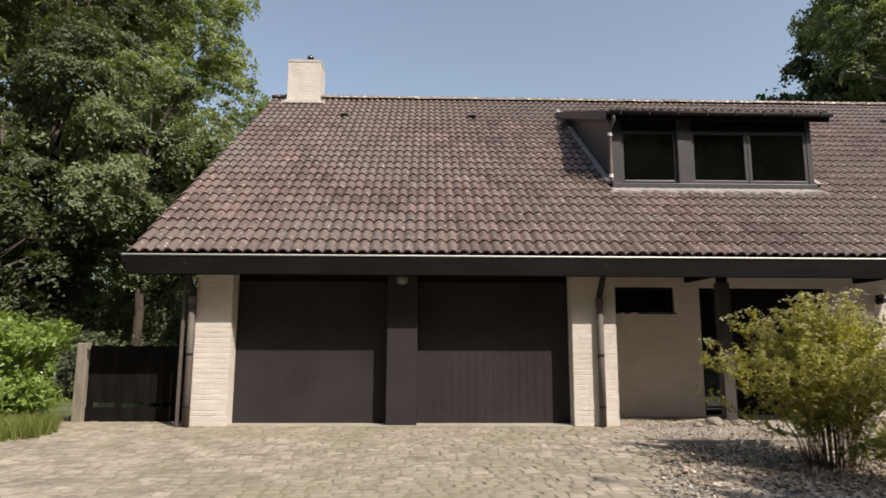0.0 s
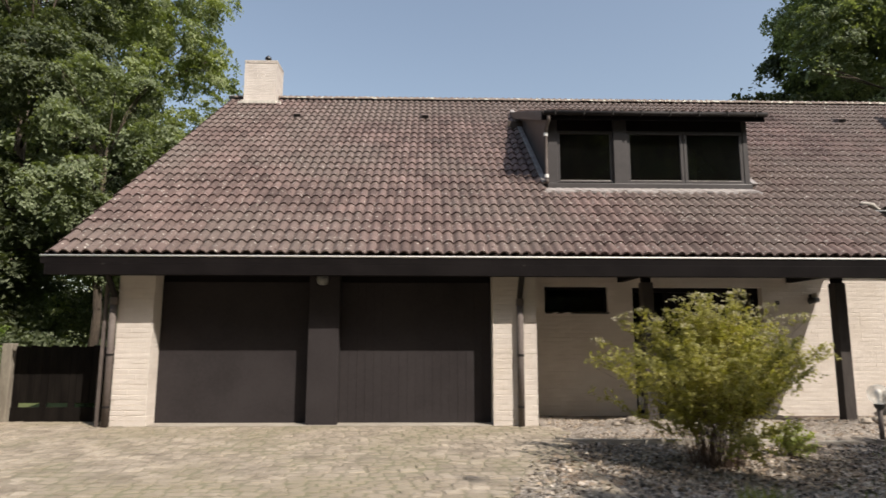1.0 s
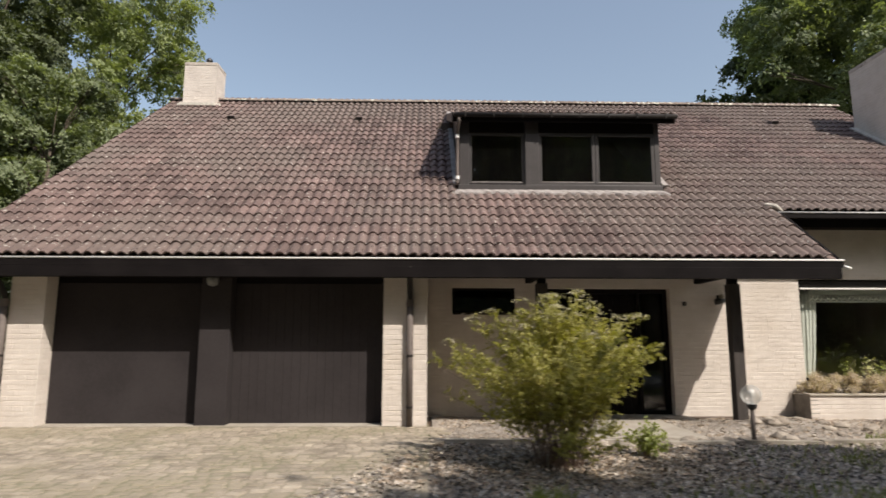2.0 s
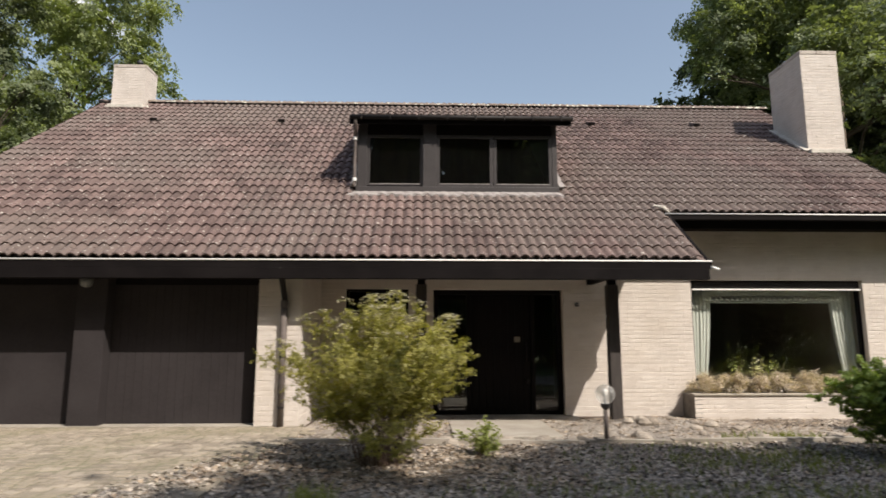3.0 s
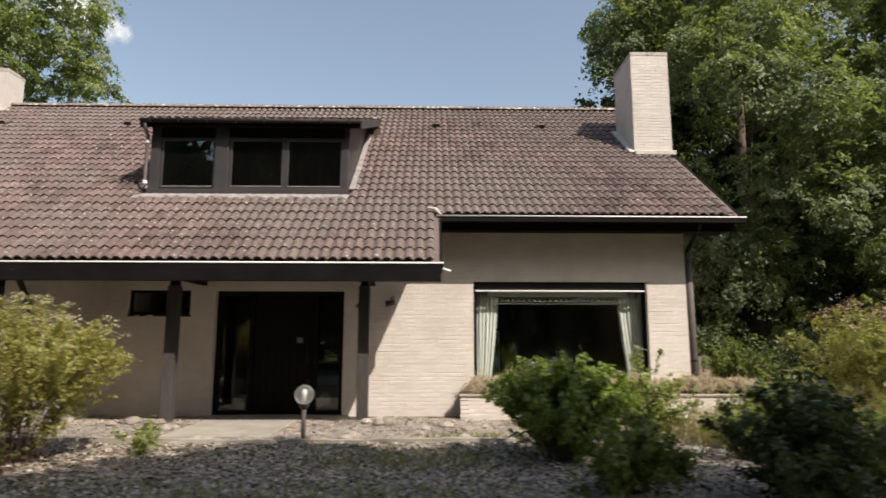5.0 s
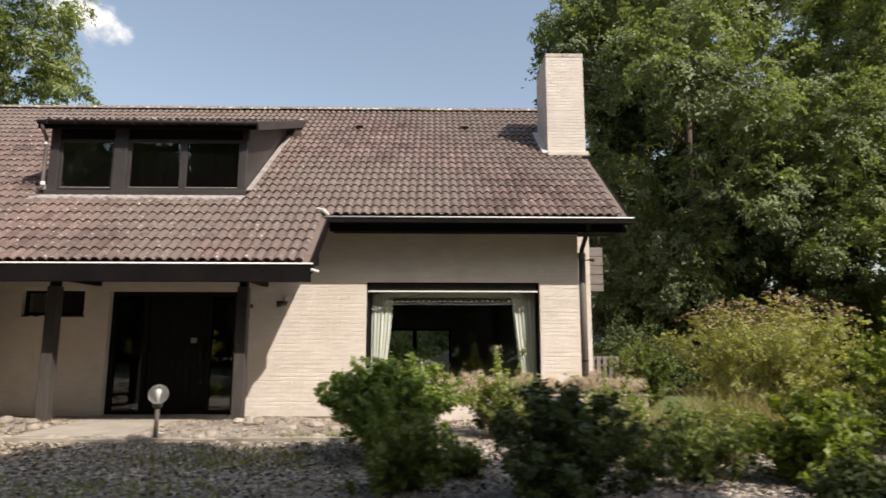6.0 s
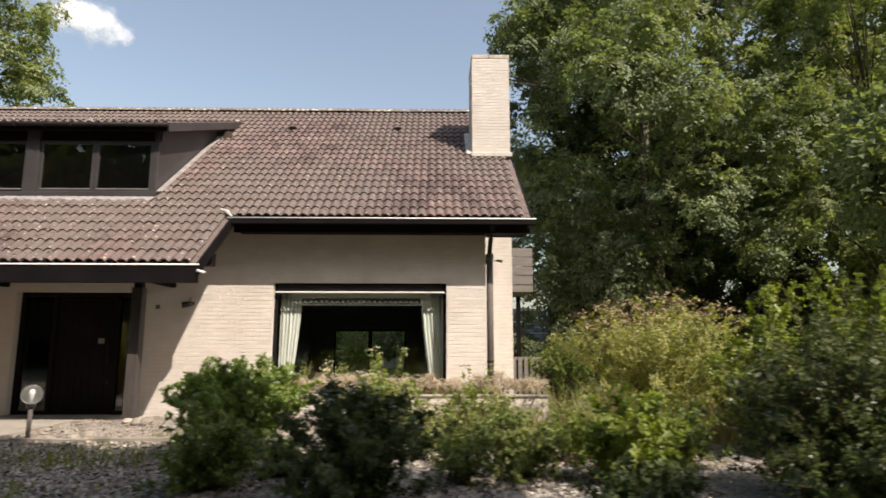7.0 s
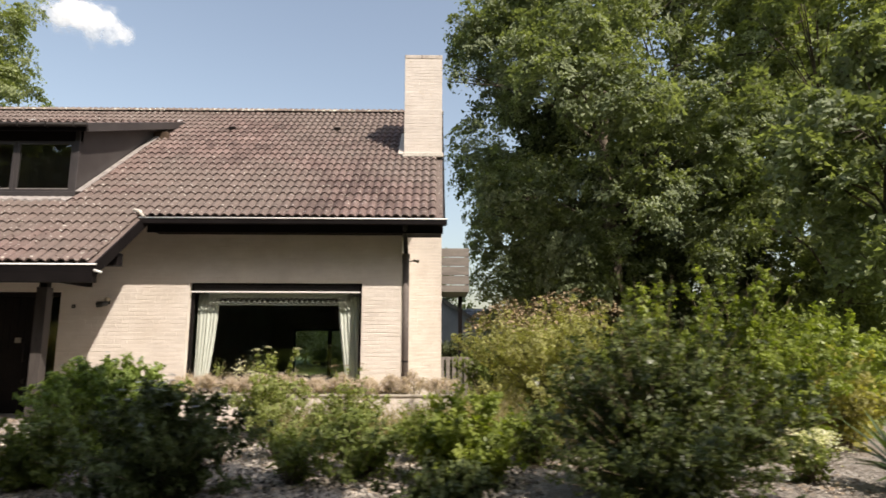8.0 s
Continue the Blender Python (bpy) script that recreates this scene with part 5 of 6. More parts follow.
scatter("leaf_litter", "brown leaf litter under the golden shrub", "leaves", 5200, (5.0, 8.6, -3.4, -1.25), 0.045, LITTER)
scatter("leaf_litter", "dry fallen leaves on the gravel", "leaves", 9000, (4.5, 20.0, -5.6, -1.2), 0.045, LITTER)


def grass_patch(name, label, x, y, rx, ry, h, count, material, seed, z=-0.06):
    """Blades of grass, narrow and bent."""
    r = np.random.default_rng(seed)
    a, q = r.uniform(0, 2 * np.pi, count), np.sqrt(r.uniform(0, 1, count))
    base = np.stack([x + rx * q * np.cos(a), y + ry * q * np.sin(a), np.full(count, z)], 1)
    hh = h * r.uniform(0.5, 1.15, count)
    bend = r.normal(0, 0.35, (count, 2)) * hh[:, None]
    side = r.normal(0, 1, (count, 2))
    side = side / np.linalg.norm(side, axis=1, keepdims=True) * 0.005
    tip = base + np.stack([bend[:, 0], bend[:, 1], hh], 1)
    mid = base + np.stack([bend[:, 0] * 0.35, bend[:, 1] * 0.35, hh * 0.6], 1)
    s3 = np.concatenate([side, np.zeros((count, 1))], 1)
    v = np.stack([base - s3, base + s3, mid + s3 * 0.8, mid - s3 * 0.8, tip], 1).reshape(-1, 3)
    i = np.arange(count)[:, None] * 5
    f = np.concatenate([i + [0, 1, 2], i + [0, 2, 3], i + [3, 2, 4]], 0)
    return tagged(part(name, quick_mesh(name, v, f, material), material, kind="stuff"), label, "grass")


# ---- fence and hedge beside the garage ----
fence = thing("fence", "dark weathered picket fence with a pale corner post", "fence")
part("post", cuboid(-2.31, -2.17, 0.42, 0.56, -0.1, 1.11), WEATHERED, fence, "pale weathered corner post", bevel=0.008)
part("base_board", cuboid(-2.17, -0.5, 0.5, 0.53, -0.05, 0.2), FENCE_WOOD, fence, "dark board along the fence's foot", bevel=0.004)
for z in (0.42, 0.86):
    part("rail", cuboid(-2.17, -0.5, 0.53, 0.57, z, z + 0.08), FENCE_WOOD, fence)
for k in range(17):
    part("picket", cuboid(-2.16 + 0.1 * k, -2.066 + 0.1 * k, 0.505, 0.529, 0.26 if k % 4 else 0.18, 1.07 + 0.012 * math.sin(k * 4.1)), FENCE_WOOD, fence, bevel=0.004)
part("gate_post", cuboid(-0.68, -0.635, -0.02, 0.03, -0.1, 1.95), PIPE, fence, "slim brown gate post", bevel=0.006)
wf = thing("wire_fence", "dull green wire mesh fence behind the hedge", "fence")
b = Build()
for k in range(34):
    b.tube([(-5.6 + 0.1 * k, 0.5, 0.0), (-5.6 + 0.1 * k, 0.5, 1.05)], [0.003, 0.003], 4)
for k in range(12):
    b.tube([(-5.6, 0.497, 0.04 + 0.09 * k), (-2.3, 0.497, 0.04 + 0.09 * k)], [0.003, 0.003], 4)
part("mesh_wire", b, WIRE, wf)
for k, (x, y, h, r) in enumerate(((-2.98, -0.2, 1.56, 1.06), (-4.5, -0.5, 1.66, 1.2), (-6.0, -0.7, 1.7, 1.1), (-7.2, -0.9, 1.8, 1.2))):
    bush("laurel_hedge", "bright green glossy laurel hedge beside the drive", x, y, h, r, LAUREL, 60 + k, 330 if k == 0 else 80, 12, 10, 0.078, 0.3, 0.03, 0.5, 0.24, 0.06, category="hedge")
grass_patch("long_grass", "long green grass at the foot of the hedge", -2.85, -0.75, 0.95, 0.8, 0.3, 5000, GRASS, 81, -0.03)
grass_patch("long_grass", "long green grass beside the drive", -4.6, -1.3, 1.6, 0.9, 0.35, 5000, GRASS, 82, -0.03)

# ---- garden shrubs ----
bush("golden_shrub", "yellow green shrub with bare lower stems and faded flowers", 6.7, -2.45, 1.72, 1.26, GOLDEN, 11, 165, 23, 15, 0.025, 0.6, 0.4, 0.17, 0.25, 0.36, PALEHEAD, 60, 0.055, 0.0032, stem_material=RED_STEM, root=0.19)
bush("seedling", "small bright green seedling at the shrub's foot", 7.75, -1.9, 0.36, 0.3, PALESHRUB, 12, 12, 8, 8, 0.04, bare=0.2)
bush("evergreen_shrub", "rounded fresh green shrub on thin stems with few blue flowers", 12.4, -2.25, 1.16, 1.02, DOMESHRUB, 13, 165, 14, 13, 0.04, 0.6, 0.36, 0.12, 0.13, 0.4, BLUEBLOOM, 12, 0.022)
bush("evergreen_shrub", "dark glossy evergreen shrub with pale blue flowers", 13.9, -4.1, 0.98, 0.88, EVERGREEN, 14, 100, 13, 14, 0.043, 0.55, 0.1, 0.4, 0.18, 0.45, BLUEBLOOM, 34, 0.022)
bush("pale_shrub", "pale yellow green shrub before the planter", 13.8, -0.75, 0.95, 0.85, PALESHRUB, 15, 64, 11, 12, 0.042, 0.55, 0.2, 0.35, 0.18, 0.5, CREAM, 10, 0.035, shoots=4)
bush("low_shrub", "low straggling green shrub", 12.62, -3.68, 0.72, 0.6, MIDSHRUB, 16, 52, 10, 11, 0.042, bare=0.15, low=0.5)
bush("pale_shrub", "wispy pale shrub with dry seed heads", 15.0, -1.7, 0.8, 0.75, PALESHRUB, 17, 60, 9, 9, 0.04, 0.5, 0.3, 0.3, 0.16, 0.4, SEED, 14, 0.03, shoots=5)
bush("low_shrub", "low straggling green shrub with reddish twigs", 15.35, -3.1, 0.72, 0.72, MIDSHRUB, 18, 44, 9, 9, 0.045, bare=0.15, low=0.4, stem_material=RED_STEM)
bush("low_shrub", "low leafy shrub on the gravel", 14.75, -3.4, 0.5, 0.5, MIDSHRUB, 27, 30, 8, 8, 0.04, bare=0.15, low=0.5)
bush("leafy_shrub", "rounded green shrub beside the corner of the house", 17.1, 3.25, 1.36, 0.85, MIDSHRUB, 35, 120, 13, 12, 0.042, 0.55, 0.1, 0.4, 0.14, 0.35)
bush("leafy_shrub", "bright green broad leaved shrub", 16.35, -3.4, 0.85, 0.72, FRESH, 19, 70, 12, 12, 0.05, 0.6, 0.1, 0.4, 0.17)
bush("low_shrub", "low dark leafy shrub in the shade", 16.1, -4.35, 0.4, 0.5, EVERGREEN, 28, 36, 10, 10, 0.045, bare=0.1, low=0.6)
bush("pale_shrub", "straggling pale shrub with reddish twigs", 15.95, -2.5, 0.7, 0.55, PALESHRUB, 29, 40, 8, 8, 0.036, 0.5, 0.3, 0.35, 0.16, 0.4, stem_material=RED_STEM)
bush("pale_shrub", "straggling pale shrub with reddish twigs", 14.35, -2.3, 0.62, 0.55, PALESHRUB, 30, 36, 8, 8, 0.036, 0.5, 0.3, 0.35, 0.16, 0.4, stem_material=RED_STEM)
bush("low_shrub", "low leafy shrub beside the evergreen", 17.1, -2.6, 0.7, 0.55, MIDSHRUB, 33, 40, 10, 9, 0.042, bare=0.1, low=0.4)
bush("low_shrub", "low leafy shrub on the gravel's edge", 13.1, -3.2, 0.36, 0.36, MIDSHRUB, 34, 24, 9, 9, 0.04, bare=0.1, low=0.5)
bush("olive_shrub", "large olive yellow shrub with flat brown flower heads", 17.7, -0.3, 1.98, 1.75, OLIVE, 20, 240, 18, 14, 0.036, 0.55, 0.12, 0.35, 0.28, 0.3, SEED, 44, 0.1)
bush("evergreen_shrub", "large dense glossy evergreen shrub", 17.8, -4.25, 1.54, 1.36, BOXLEAF, 21, 300, 15, 12, 0.036, 0.55, 0.04, 0.5, 0.22, 0.5, shoots=10)
bush("laurel_shrub", "tall fresh green laurel with upright shoots", 19.7, -1.9, 1.8, 1.35, FRESH, 22, 180, 15, 14, 0.052, 0.5, 0.06, 0.4, 0.24, 0.42, shoots=26)
bush("laurel_shrub", "fresh green shrub behind the evergreen", 18.4, -2.0, 1.65, 0.9, FRESH, 23, 90, 14, 12, 0.048, 0.5, 0.06, 0.4, 0.22, 0.4, shoots=14)
bush("hydrangea", "low shrub with creamy white flower balls", 19.5, -3.35, 0.5, 0.36, MIDSHRUB, 24, 36, 4, 4, 0.05, 0.6, 0.1, 0.3, 0.1, 0.5, CREAM, 22, 0.06)
bush("laurel_shrub", "tall green shrub at the garden edge", 21.7, -0.4, 1.9, 1.4, FRESH, 25, 110, 13, 12, 0.07, 0.5, 0.05, 0.4, 0.3)
bush("golden_shrub", "yellow green shrub at the garden edge", 20.95, -1.6, 1.25, 0.9, GOLDEN, 26, 70, 11, 11, 0.05, 0.55, 0.1, 0.35, 0.2)
grass_patch("dry_grass", "dry straw coloured grass among the shrubs", 15.2, -1.2, 1.2, 0.6, 0.5, 1100, STRAW, 83)
grass_patch("dry_grass", "dry straw coloured grass among the shrubs", 16.5, -1.5, 0.5, 0.4, 0.75, 420, STRAW, 84)
grass_patch("dry_grass", "dry straw coloured grass among the shrubs", 18.9, -0.7, 1.5, 0.8, 0.6, 2600, STRAW, 91)
grass_patch("long_grass", "rough green grass among the far shrubs", 19.6, 0.6, 1.8, 1.1, 0.4, 4000, GRASS, 92)
grass_patch("dry_grass", "wispy dry grass before the olive shrub", 17.0, -1.75, 0.8, 0.35, 0.6, 380, STRAW, 93)
grass_patch("weeds", "thin green weeds in the gravel", 10.4, -2.2, 1.9, 0.9, 0.09, 420, GRASS, 85)
grass_patch("weeds", "thin green weeds in the gravel", 6.3, -4.0, 0.16, 0.12, 0.2, 120, GRASS, 86)
grass_patch("weeds", "thin green weeds in the gravel", 9.6, -3.8, 2.4, 0.6, 0.08, 420, GRASS, 87)
grass_patch("weeds", "patch of green weeds in the gravel", 10.6, -2.3, 1.0, 0.5, 0.09, 330, GRASS, 94)
grass_patch("weeds", "patch of green weeds in the gravel", 10.0, -3.9, 1.3, 0.5, 0.09, 380, GRASS, 95)
grass_patch("weeds", "patch of green weeds in the gravel", 8.2, -3.5, 1.0, 0.5, 0.08, 160, GRASS, 96)
grass_patch("weeds", "green weeds at the kerb", 11.6, -0.9, 0.7, 0.25, 0.1, 260, GRASS, 89)
t = thing("yucca", "spiky yucca with stiff grey green sword leaves", "plant")
t.location = (20.14, -3.75, -0.07)
ry = np.random.default_rng(90)
b = Build()
for k in range(46):
    a, e, ln = ry.uniform(0, 6.28), ry.uniform(0.15, 1.3), ry.uniform(0.5, 0.8)
    d = Vector((math.cos(a) * math.cos(e), math.sin(a) * math.cos(e), math.sin(e)))
    s = Vector((-math.sin(a), math.cos(a), 0)) * 0.036
    p0, p1, p2 = Vector((0, 0, 0.12)), d * ln * 0.55 + Vector((0, 0, 0.12)), d * ln + Vector((0, 0, 0.12 - 0.08 * math.cos(e)))
    b.add([tuple(p0 - s * 0.7), tuple(p0 + s * 0.7), tuple(p1 + s), tuple(p1 - s), tuple(p2)], [(0, 1, 2, 3), (3, 2, 4)])
part("sword_leaves", b, YUCCA, t)
part("stem", Build().tube([(0, 0, 0), (0, 0, 0.16)], [0.06, 0.05], 8), BARK, t)

# ---- side gate, balcony, outbuilding ----
# gate wood is a darker tone that carries the shade behind the corner
gate = thing("side_gate", "grey weathered picket gate, darkened for shade behind the house corner", "gate")
for x in (17.22, 17.36):
    part("post", cuboid(x, x + 0.08, 4.66, 4.74, -0.1, 0.95), FENCE_WOOD, gate, "dark gate post", bevel=0.006)
for z in (0.14, 0.8):
    part("rail", cuboid(15.44, 17.22, 4.72, 4.76, z, z + 0.07), BALCONY_WOOD, gate)
for k in range(13):
    part("picket", cuboid(15.46 + 0.135 * k, 15.545 + 0.135 * k, 4.695, 4.72, 0.03, 0.87), BALCONY_WOOD, gate, bevel=0.003)
bal = thing("balcony", "grey boarded balcony on the gable end", "balcony")
for k in range(4):
    part("board", cuboid(15.435, 16.8, 4.86, 4.89, 2.52 + 0.215 * k, 2.72 + 0.215 * k), BALCONY_WOOD, bal, bevel=0.004)
    part("side_board", cuboid(16.775, 16.8, 4.9, 6.6, 2.52 + 0.215 * k, 2.72 + 0.215 * k), BALCONY_WOOD, bal, bevel=0.004)
part("balcony_floor", cuboid(15.435, 16.8, 4.86, 6.6, 2.35, 2.5), BALCONY_WOOD, bal)
part("post", cuboid(16.6, 16.7, 6.3, 6.4, -0.1, 2.35), TIMBER, bal)
shed = thing("outbuilding", "low white neighbouring house with a blue grey slate roof", "house")


def gable_block(points, a, b_, along_x):
    """A pitched block: a five-cornered end carried from a to b_."""
    q = Build()
    q.v = [(w, u, z) if along_x else (u, w, z) for w in (a, b_) for u, z in points]
    q.f = [(0, 1, 2, 3, 4), (9, 8, 7, 6, 5)] + [(k, 5 + k, 5 + (k + 1) % 5, (k + 1) % 5) for k in range(5)]
    return q


part("wall", gable_block([(11.5, -0.1), (11.5, 1.2), (15.6, 3.66), (19.7, 1.2), (19.7, -0.1)], 21.0, 27.0, False), OLD_WHITE, shed)
part("wall", gable_block([(23.2, -0.1), (23.2, 1.3), (26.0, 2.96), (28.8, 1.3), (28.8, -0.1)], 17.2, 25.0, True), OLD_WHITE, shed)


def slate_rows(origin, along, down, length, rows, run):
    """Overlapping courses of slate, each a thin wedge."""
    o, al, dn = Vector(origin), Vector(along), Vector(down).normalized()
    up = dn.cross(al) if dn.cross(al).z > 0 else al.cross(dn)
    step = run / rows
    for k in range(rows):
        p0, p1 = o + dn * step * k, o + dn * (step * (k + 1) + 0.04)
        q = Build()
        q.v = [tuple(v) for e in (0, length) for v in (p0 + al * e, p1 + al * e + up * 0.03, p1 + al * e)]
        q.f = [(0, 1, 4, 3), (1, 2, 5, 4), (0, 2, 1), (3, 4, 5), (0, 3, 5, 2)]
        part("slate_course", q, SLATE, shed)


slate_rows((15.6, 20.75, 3.76), (0, 1, 0), (1, 0, -0.6), 6.3, 14, 5.05)
slate_rows((15.6, 20.75, 3.76), (0, 1, 0), (-1, 0, -0.6), 6.3, 14, 5.05)
slate_rows((17.0, 26.0, 3.12), (1, 0, 0), (0, -1, -0.593), 8.3, 11, 3.6)
slate_rows((17.0, 26.0, 3.12), (1, 0, 0), (0, 1, -0.593), 8.3, 11, 3.6)
for sx in (-1, 1):
    part("barge_board", Build().beam((15.6, 20.78, 3.68), (15.6 + sx * 4.35, 20.78, 1.07), 0.05, 0.16), WEATHERED, shed, bevel=0.004)
t = thing("corner_lamp", "small dark spotlight on the corner of the gable wall", "lamp")
part("lamp_plate", cuboid(15.432, 15.45, 1.63, 1.69, 2.58, 2.66), PIPE, t)
part("lamp_arm", Build().tube([(15.44, 1.66, 2.62), (15.66, 1.6, 2.63)], [0.009, 0.009], 8), PIPE, t)
part("lamp_head", Build().tube([(15.64, 1.6, 2.635), (15.73, 1.57, 2.615)], [0.02, 0.028], 10), WEATHERED, t, smooth=True)

# ---- trees ----
tree("tree", "tall dark oak at the edge of the wood", -8.6, 9.5, 15.5, 4.1, 1.6, OAK_DARK, 101, 220000, 0.1, 0.26, clumps=170)
tree("tree", "slender tree with a pale bare trunk behind the fence", -4.75, 7.2, 9.0, 2.3, 3.0, OAK, 102, 60000, 0.085, 0.11, clumps=110)
tree("tree", "broad leaved tree with drooping lower branches", -12.5, 7.0, 14.5, 4.4, 1.5, OAK, 103, 110000, 0.11, 0.3, clumps=150)
tree("tree", "tall light green tree behind the gable", -12.1, 22.5, 24.0, 6.8, 1.0, OAK_LIGHT, 104, 190000, 0.15, 0.35, clumps=330)
tree("tree", "tall tree in the wood", -17.5, 17.0, 20.0, 5.6, 2.5, OAK, 105, 42000, 0.28, 0.35, clumps=90)
tree("tree", "young tree in the shade of the wood", -6.6, 14.5, 9.0, 3.0, 0.8, OAK_DARK, 106, 40000, 0.18, 0.16, clumps=50)
tree("tree", "low bushy tree at the wood's edge", -7.0, 5.2, 6.0, 2.4, 0.6, OAK_DARK, 107, 36000, 0.12, 0.14, clumps=50)
tree("tree", "dark tree in the wood behind the hedge", -15.5, 11.0, 12.0, 4.2, 0.5, OAK_DARK, 108, 18000, 0.2, 0.25, clumps=70)
tree("tree", "large spreading oak beside the house", 22.1, 11.6, 20.5, 5.9, 0.9, OAK, 111, 340000, 0.113, 0.26, clumps=480, spray=0.42)
tree("tree", "tall dark tree behind the house", 21.8, 15.6, 18.5, 4.5, 2.6, OAK_DARK, 112, 90000, 0.19, 0.32, clumps=150)
tree("tree", "tall green tree beyond the garden", 31.5, 14.5, 19.0, 5.2, 1.0, OAK_LIGHT, 113, 80000, 0.21, 0.3, clumps=150)
tree("tree", "light green tree with layered sprays of leaves", 27.8, 8.4, 16.0, 3.9, 0.3, OAK_LIGHT, 120, 120000, 0.115, 0.14, clumps=240)
tree("tree", "dark tree in the wood", 26.5, 17.0, 19.0, 6.0, 0.5, OAK_DARK, 114, 50000, 0.26, 0.32, clumps=80)
# added just out of view, to cast shade on the oak's lower leaves
tree("tree", "off-view tree added to shade the oak's lower crown", 25.8, 3.4, 7.8, 2.2, 2.6, OAK, 115, 30000, 0.14, 0.18, clumps=140)
tree("tree", "dark low tree under the oak", 25.5, 11.5, 5.5, 2.8, 0.4, OAK_DARK, 116, 30000, 0.14, 0.14, clumps=50)
tree("tree", "tall tree beyond the garden", 36.0, 14.0, 18.0, 6.0, 1.5, OAK, 117, 28000, 0.28, 0.32, clumps=70)
tree("tree", "tree behind the rear lawn", 9.0, 27.0, 8.0, 4.5, 0.5, OAK_LIGHT, 118, 26000, 0.24, 0.25, clumps=60)
tree("tree", "tree behind the rear lawn", 14.5, 29.0, 7.5, 4.5, 0.5, OAK, 119, 24000, 0.24, 0.25, clumps=60)
# the trees across the lane that shade the garden
for k, (x, y, h, r, base) in enumerate(((15.0, -13.8, 13.2, 3.6, 3.5), (18.2, -12.7, 14.8, 3.7, 3.5), (19.8, -13.0, 13.8, 3.6, 3.5), (24.2, -14.0, 11.2, 3.0, 3.0))):
    tree("tree", "tall roadside tree that shades the garden", x, y, h, r, base, OAK, 130 + k, 20000, 0.36, 0.3, clumps=70)
# unseen backing trees, added to cut skylight on the front and darken window reflections
for k in range(11):
    tree("tree", "unseen tall tree across the lane that cuts skylight", -22.0 + 6.2 * k, -24.5 + 1.5 * (k % 2), (12.6 if k in (2, 3) else 22.0 if k < 8 else 16.5) + 1.5 * math.sin(k * 1.7), 4.9, 0.8, OAK_DARK, 240 + k, 12000, 0.85, 0.3, clumps=110)
# unseen growth, added to hide bright far ground from the glass
for k in range(17):
    shrub("lane_hedge", "unseen green growth across the lane that fills window reflections", -26.0 + 4.1 * k, -19.0 + 0.8 * (k % 3), 4.2 + 0.6 * math.sin(2.1 * k), 3.6, OAK_DARK, 420 + k, 5000, 0.3, 14, -0.1, 0.02, 60, 0.25, category="hedge", simple=True)
# low dense growth that closes the distance
for k, (x, y, h, r) in enumerate(((-6.2, 3.2, 1.7, 1.6), (-4.6, 4.4, 1.3, 1.1), (-1.6, 3.2, 1.0, 1.1), (-9.3, 2.4, 2.0, 1.9), (-5.0, 9.5, 2.6, 2.2), (-3.6, 13.5, 2.5, 2.3), (-2.4, 19.0, 3.0, 2.8))):
    shrub("undergrowth", "dense dark undergrowth at the wood's edge", x, y, h, r, OAK_DARK, 150 + k, 14000, 0.085, 24, -0.1, 0.03, 60, 0.25, simple=True)
# the darker leaf colour stands in for tree shadow on this side hedge
for k in range(7):
    shrub("garden_hedge", "clipped garden hedge in dark leaf for tree shade", 18.2 + 1.9 * k, 6.2 + 0.25 * k, 1.6 if k == 0 else 1.24, 1.25, EVERGREEN, 160 + k, 4000, 0.09, 18, -0.1, 0.03, 60, 0.25, category="hedge", simple=True)
for k in range(9):
    shrub("far_growth", "dense dark woodland growth", 17.0 + 3.2 * k, 31.0 if k < 3 else 23.0 - 0.9 * k, 3.6, 2.6, OAK_DARK, 180 + k, 3000, 0.3, 18, -0.1, 0.02, 60, 0.25, simple=True)
for k in range(8):
    shrub("far_growth", "dense dark woodland growth", -22.0 + 2.6 * k, 24.0 + 0.6 * (k % 3), 4.0, 2.8, OAK_DARK, 200 + k, 3000, 0.3, 18, -0.1, 0.02, 60, 0.25, simple=True)
for k in range(4):
    shrub("rear_hedge", "green hedge behind the rear lawn", 3.0 + 2.4 * k, 23.0, 2.4, 1.7, OAK_LIGHT, 220 + k, 4000, 0.16, 14, -0.1, 0.02, 50, 0.25, category="hedge", simple=True)
for k in range(3):
    shrub("rear_shrub", "sunlit green shrub on the rear lawn", 11.4 + 1.7 * k, 18.2 + 0.5 * (k % 2), 2.0 + 0.3 * (k % 2), 1.25, OAK_LIGHT, 320 + k, 5000, 0.12, 14, -0.1, 0.02, 50, 0.25, simple=True)
for k, (x, y, h, r) in enumerate(((16.9, 9.0, 1.5, 1.0), (18.6, 8.6, 1.9, 1.2), (19.6, 12.0, 3.2, 1.6), (21.5, 6.5, 1.6, 1.5))):
    shrub("undergrowth", "dark shaded growth beside the house", x, y, h, r, OAK_DARK, 270 + k, 9000, 0.1, 20, -0.1, 0.03, 60, 0.25, simple=True)
grass_patch("lawn_grass", "sunlit grass of the rear lawn", 12.0, 18.0, 6.0, 2.6, 0.14, 5000, GRASS, 88, -0.1)

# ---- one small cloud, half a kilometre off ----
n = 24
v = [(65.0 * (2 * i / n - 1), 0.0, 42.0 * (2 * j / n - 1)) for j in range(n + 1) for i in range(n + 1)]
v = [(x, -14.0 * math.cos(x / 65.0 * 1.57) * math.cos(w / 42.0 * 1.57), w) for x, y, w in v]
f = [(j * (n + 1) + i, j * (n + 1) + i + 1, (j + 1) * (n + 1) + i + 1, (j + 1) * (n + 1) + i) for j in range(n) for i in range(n)]
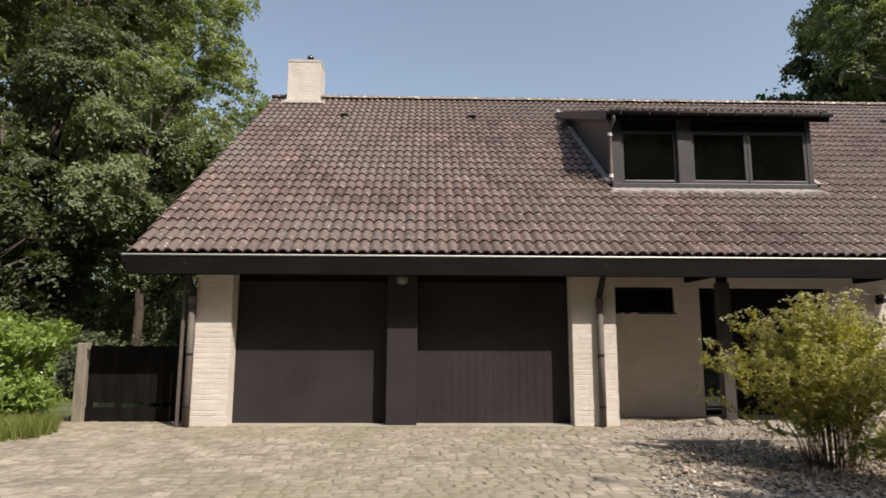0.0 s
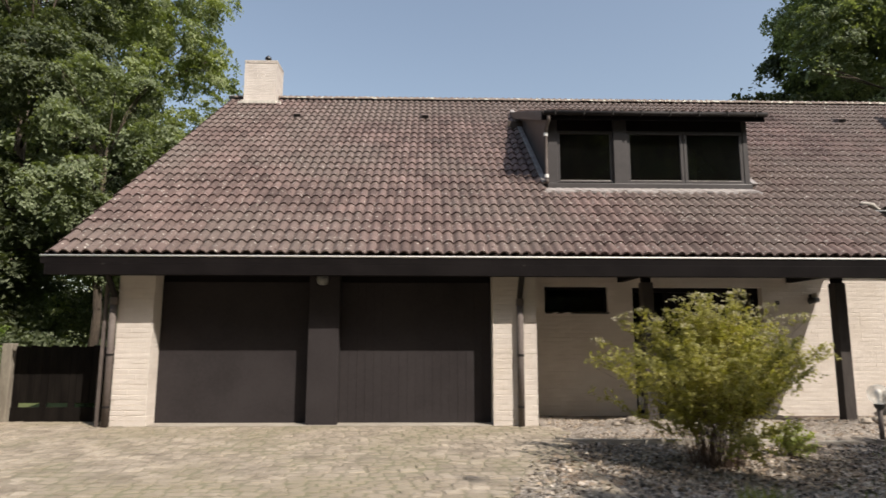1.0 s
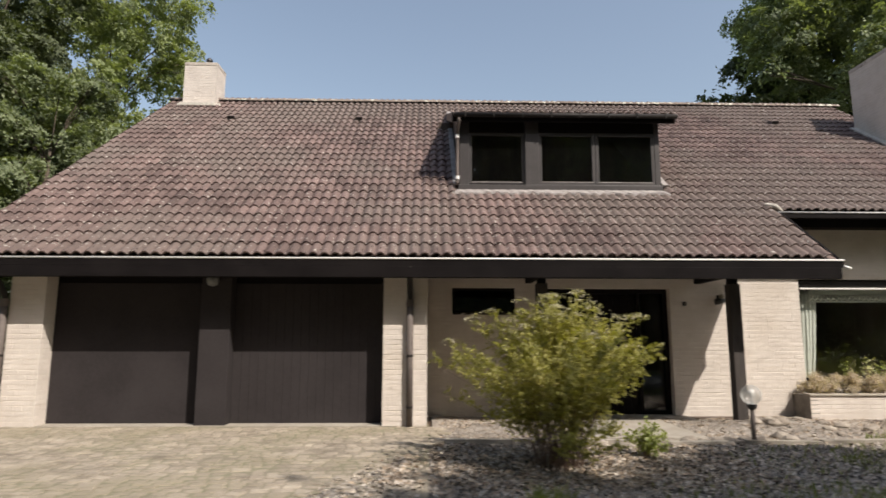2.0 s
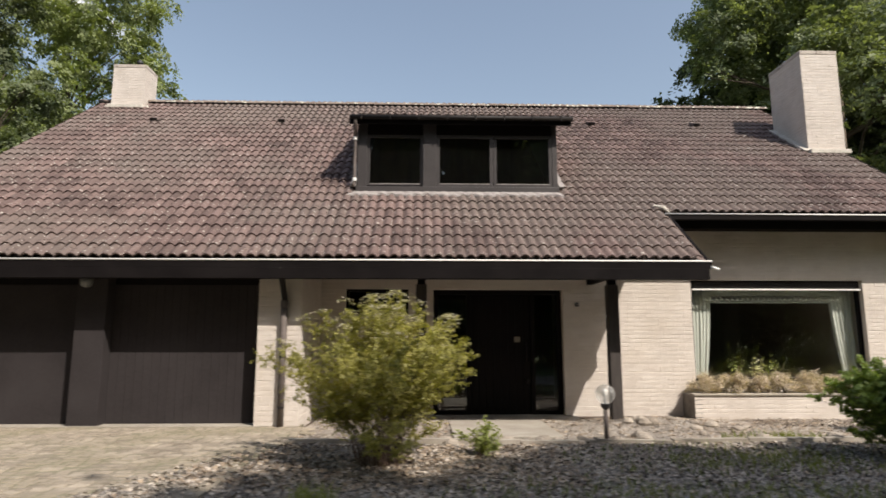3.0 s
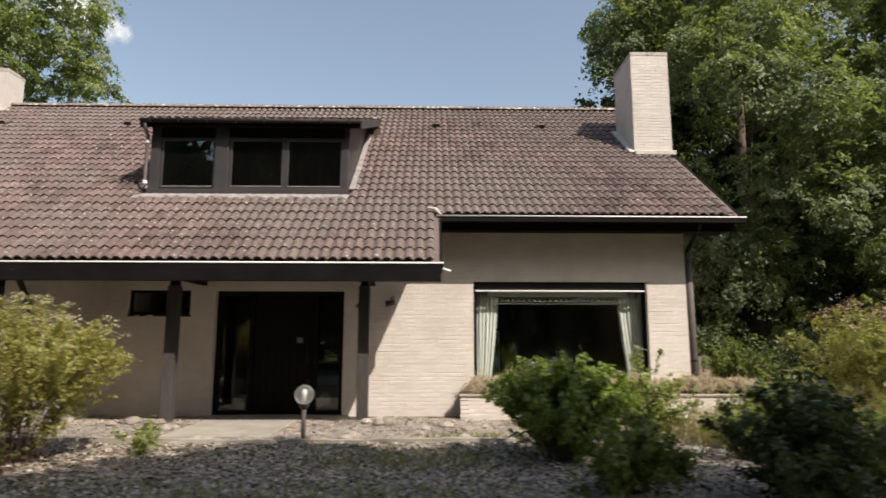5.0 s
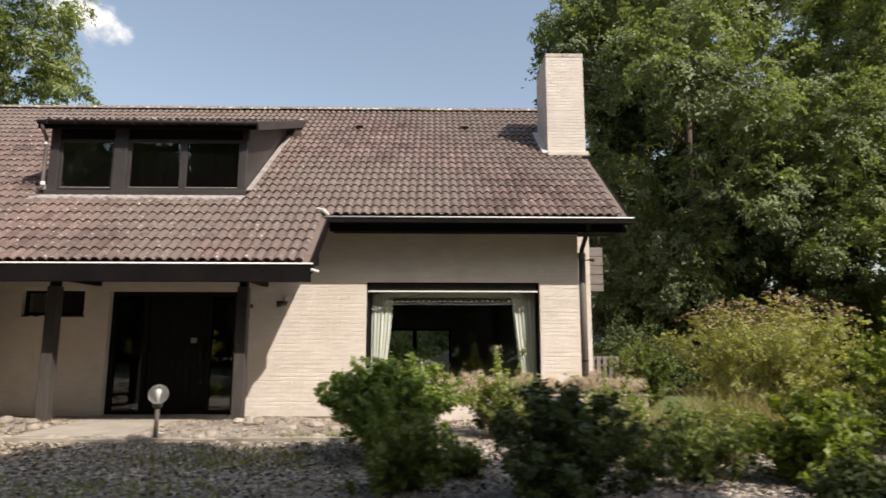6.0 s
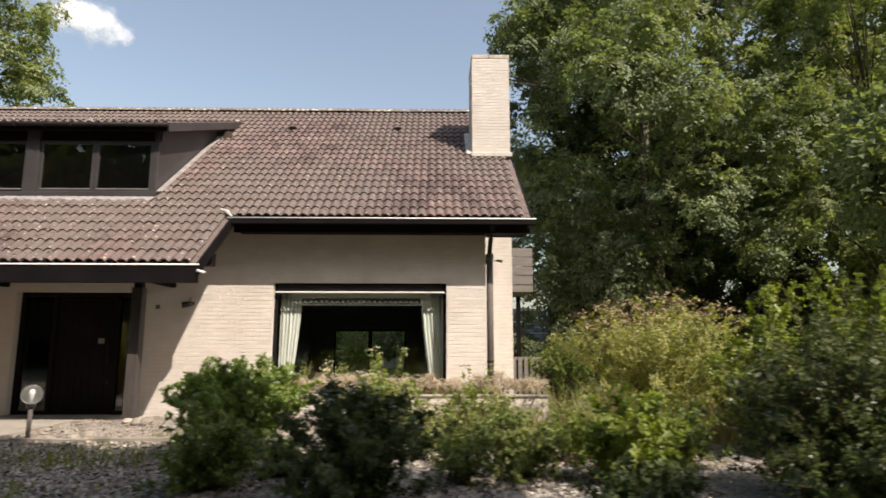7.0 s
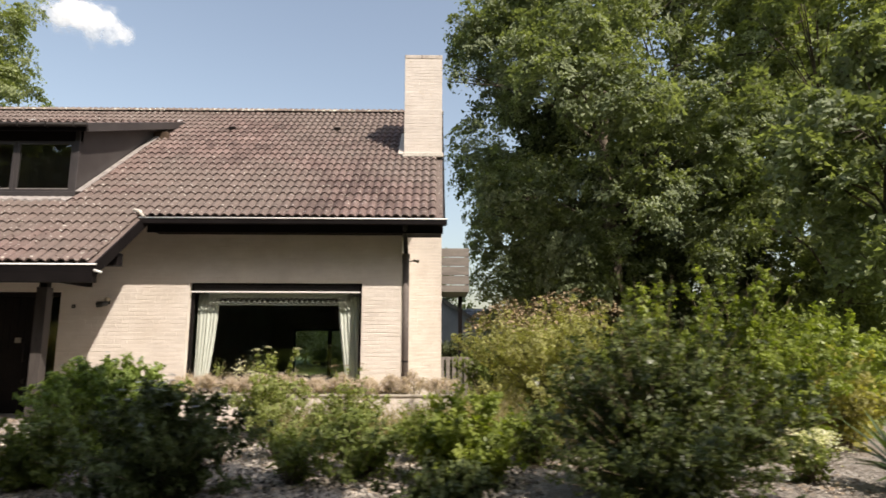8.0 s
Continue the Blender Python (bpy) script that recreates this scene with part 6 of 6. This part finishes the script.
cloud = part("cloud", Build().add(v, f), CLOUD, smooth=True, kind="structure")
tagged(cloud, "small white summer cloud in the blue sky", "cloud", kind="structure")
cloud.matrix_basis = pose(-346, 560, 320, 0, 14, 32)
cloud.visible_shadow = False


# ---- pieces: bricks, tiles, setts ----
for job in BRICK_JOBS:
    lay_bricks(*job)

forms = []
for k in range(4):
    v, f = tile_form((k - 1.5) * 0.003)
    forms.append((v, f, Build().add(v, f).mesh("tile", TILE, True)))
TILE_JOBS.sort(key=lambda q: (q[3] != TAN, abs(q[0] - 5.0) > 5.8, q[1]))
bulk = [[], []]
for i, (x, y, z, tan) in enumerate(TILE_JOBS):
    k = rnd.randrange(4)
    m = tile_matrix(x, y, z + rnd.uniform(-0.003, 0.003), tan) @ Matrix.Rotation(rnd.uniform(-0.006, 0.006), 4, "Z")
    if i < 300:
        ob = new("tile", forms[k][2])
        ob.parent = roof
        ob.matrix_basis = m
    else:
        a = np.array(m)
        v = np.array(forms[k][0]) @ a[:3, :3].T + a[:3, 3]
        bulk[0].append(v)
        bulk[1].append(np.array(forms[k][1]) + 36 * len(bulk[1]))
me = quick_mesh("tiles", np.concatenate(bulk[0]), np.concatenate(bulk[1]), TILE, True)
part("tiles", me, TILE, roof, kind="stuff")


def sett_form(seed):
    """A worn sett: rounded, slightly domed block."""
    r = random.Random(seed)
    v = []
    ring = [(0.5, -0.42), (0.5, 0.42), (0.42, 0.5), (-0.42, 0.5), (-0.5, 0.42), (-0.5, -0.42), (-0.42, -0.5), (0.42, -0.5)]
    ring = [(x * r.uniform(0.93, 1.02), q * r.uniform(0.93, 1.02)) for x, q in ring]
    for z, w in ((-0.014, 1.0), (0.002, 0.9)):
        for x, q in ring:
            v.append((x * w, q * w, z + r.uniform(-0.0015, 0.0015)))
    v.append((r.uniform(-0.1, 0.1), r.uniform(-0.1, 0.1), 0.0085))
    f = [(o + k, o + (k + 1) % 8, o + 8 + (k + 1) % 8, o + 8 + k) for o in (0,) for k in range(8)]
    f += [(8 + k, 8 + (k + 1) % 8, 16) for k in range(8)]
    return v, f


setts = []
for k in range(6):
    v, f = sett_form(40 + k)
    setts.append((v, f, Build().add(v, f).mesh("sett", COBBLE)))
places = []
rs = random.Random(12)
y = -6.4
while y < 0.42:
    d = rs.uniform(0.10, 0.15)
    x = (-5.5 if y < -0.12 else -2.45) + rs.uniform(0, 0.1)
    end = 5.5 if y > -1.2 else 5.5 + (y + 1.2) * 0.36
    if y > -0.12:
        end = -0.62
    while x < end:
        w = rs.uniform(0.09, 0.21)
        wob = 0.04 * math.sin(x * 1.7 + y * 2.3) + rs.uniform(-0.012, 0.012)
        places.append((x + w / 2, y + d / 2 + wob, rs.uniform(-0.006, 0.004), w, d))
        x += w
    y += d
places.sort(key=lambda p: abs(p[0] - 2.2) + 1.6 * abs(p[1] + 3.0))
loose = Build()
for i, (x, y, z, w, d) in enumerate(places):
    v, f, me = setts[rs.randrange(6)]
    m = pose(x, y, z, rs.uniform(-3.5, 3.5), rs.uniform(-3.5, 3.5), rs.uniform(-14, 14)) @ Matrix.Diagonal((w * rs.uniform(0.86, 1.02), d * rs.uniform(0.84, 1.04), 1, 1))
    if i < 300:
        ob = new("sett", me)
        ob.parent = sand
        ob.matrix_basis = m
    else:
        loose.add([tuple(m @ Vector(p)) for p in v], f)
part("setts", loose.mesh("setts", COBBLE), COBBLE, sand, kind="stuff")
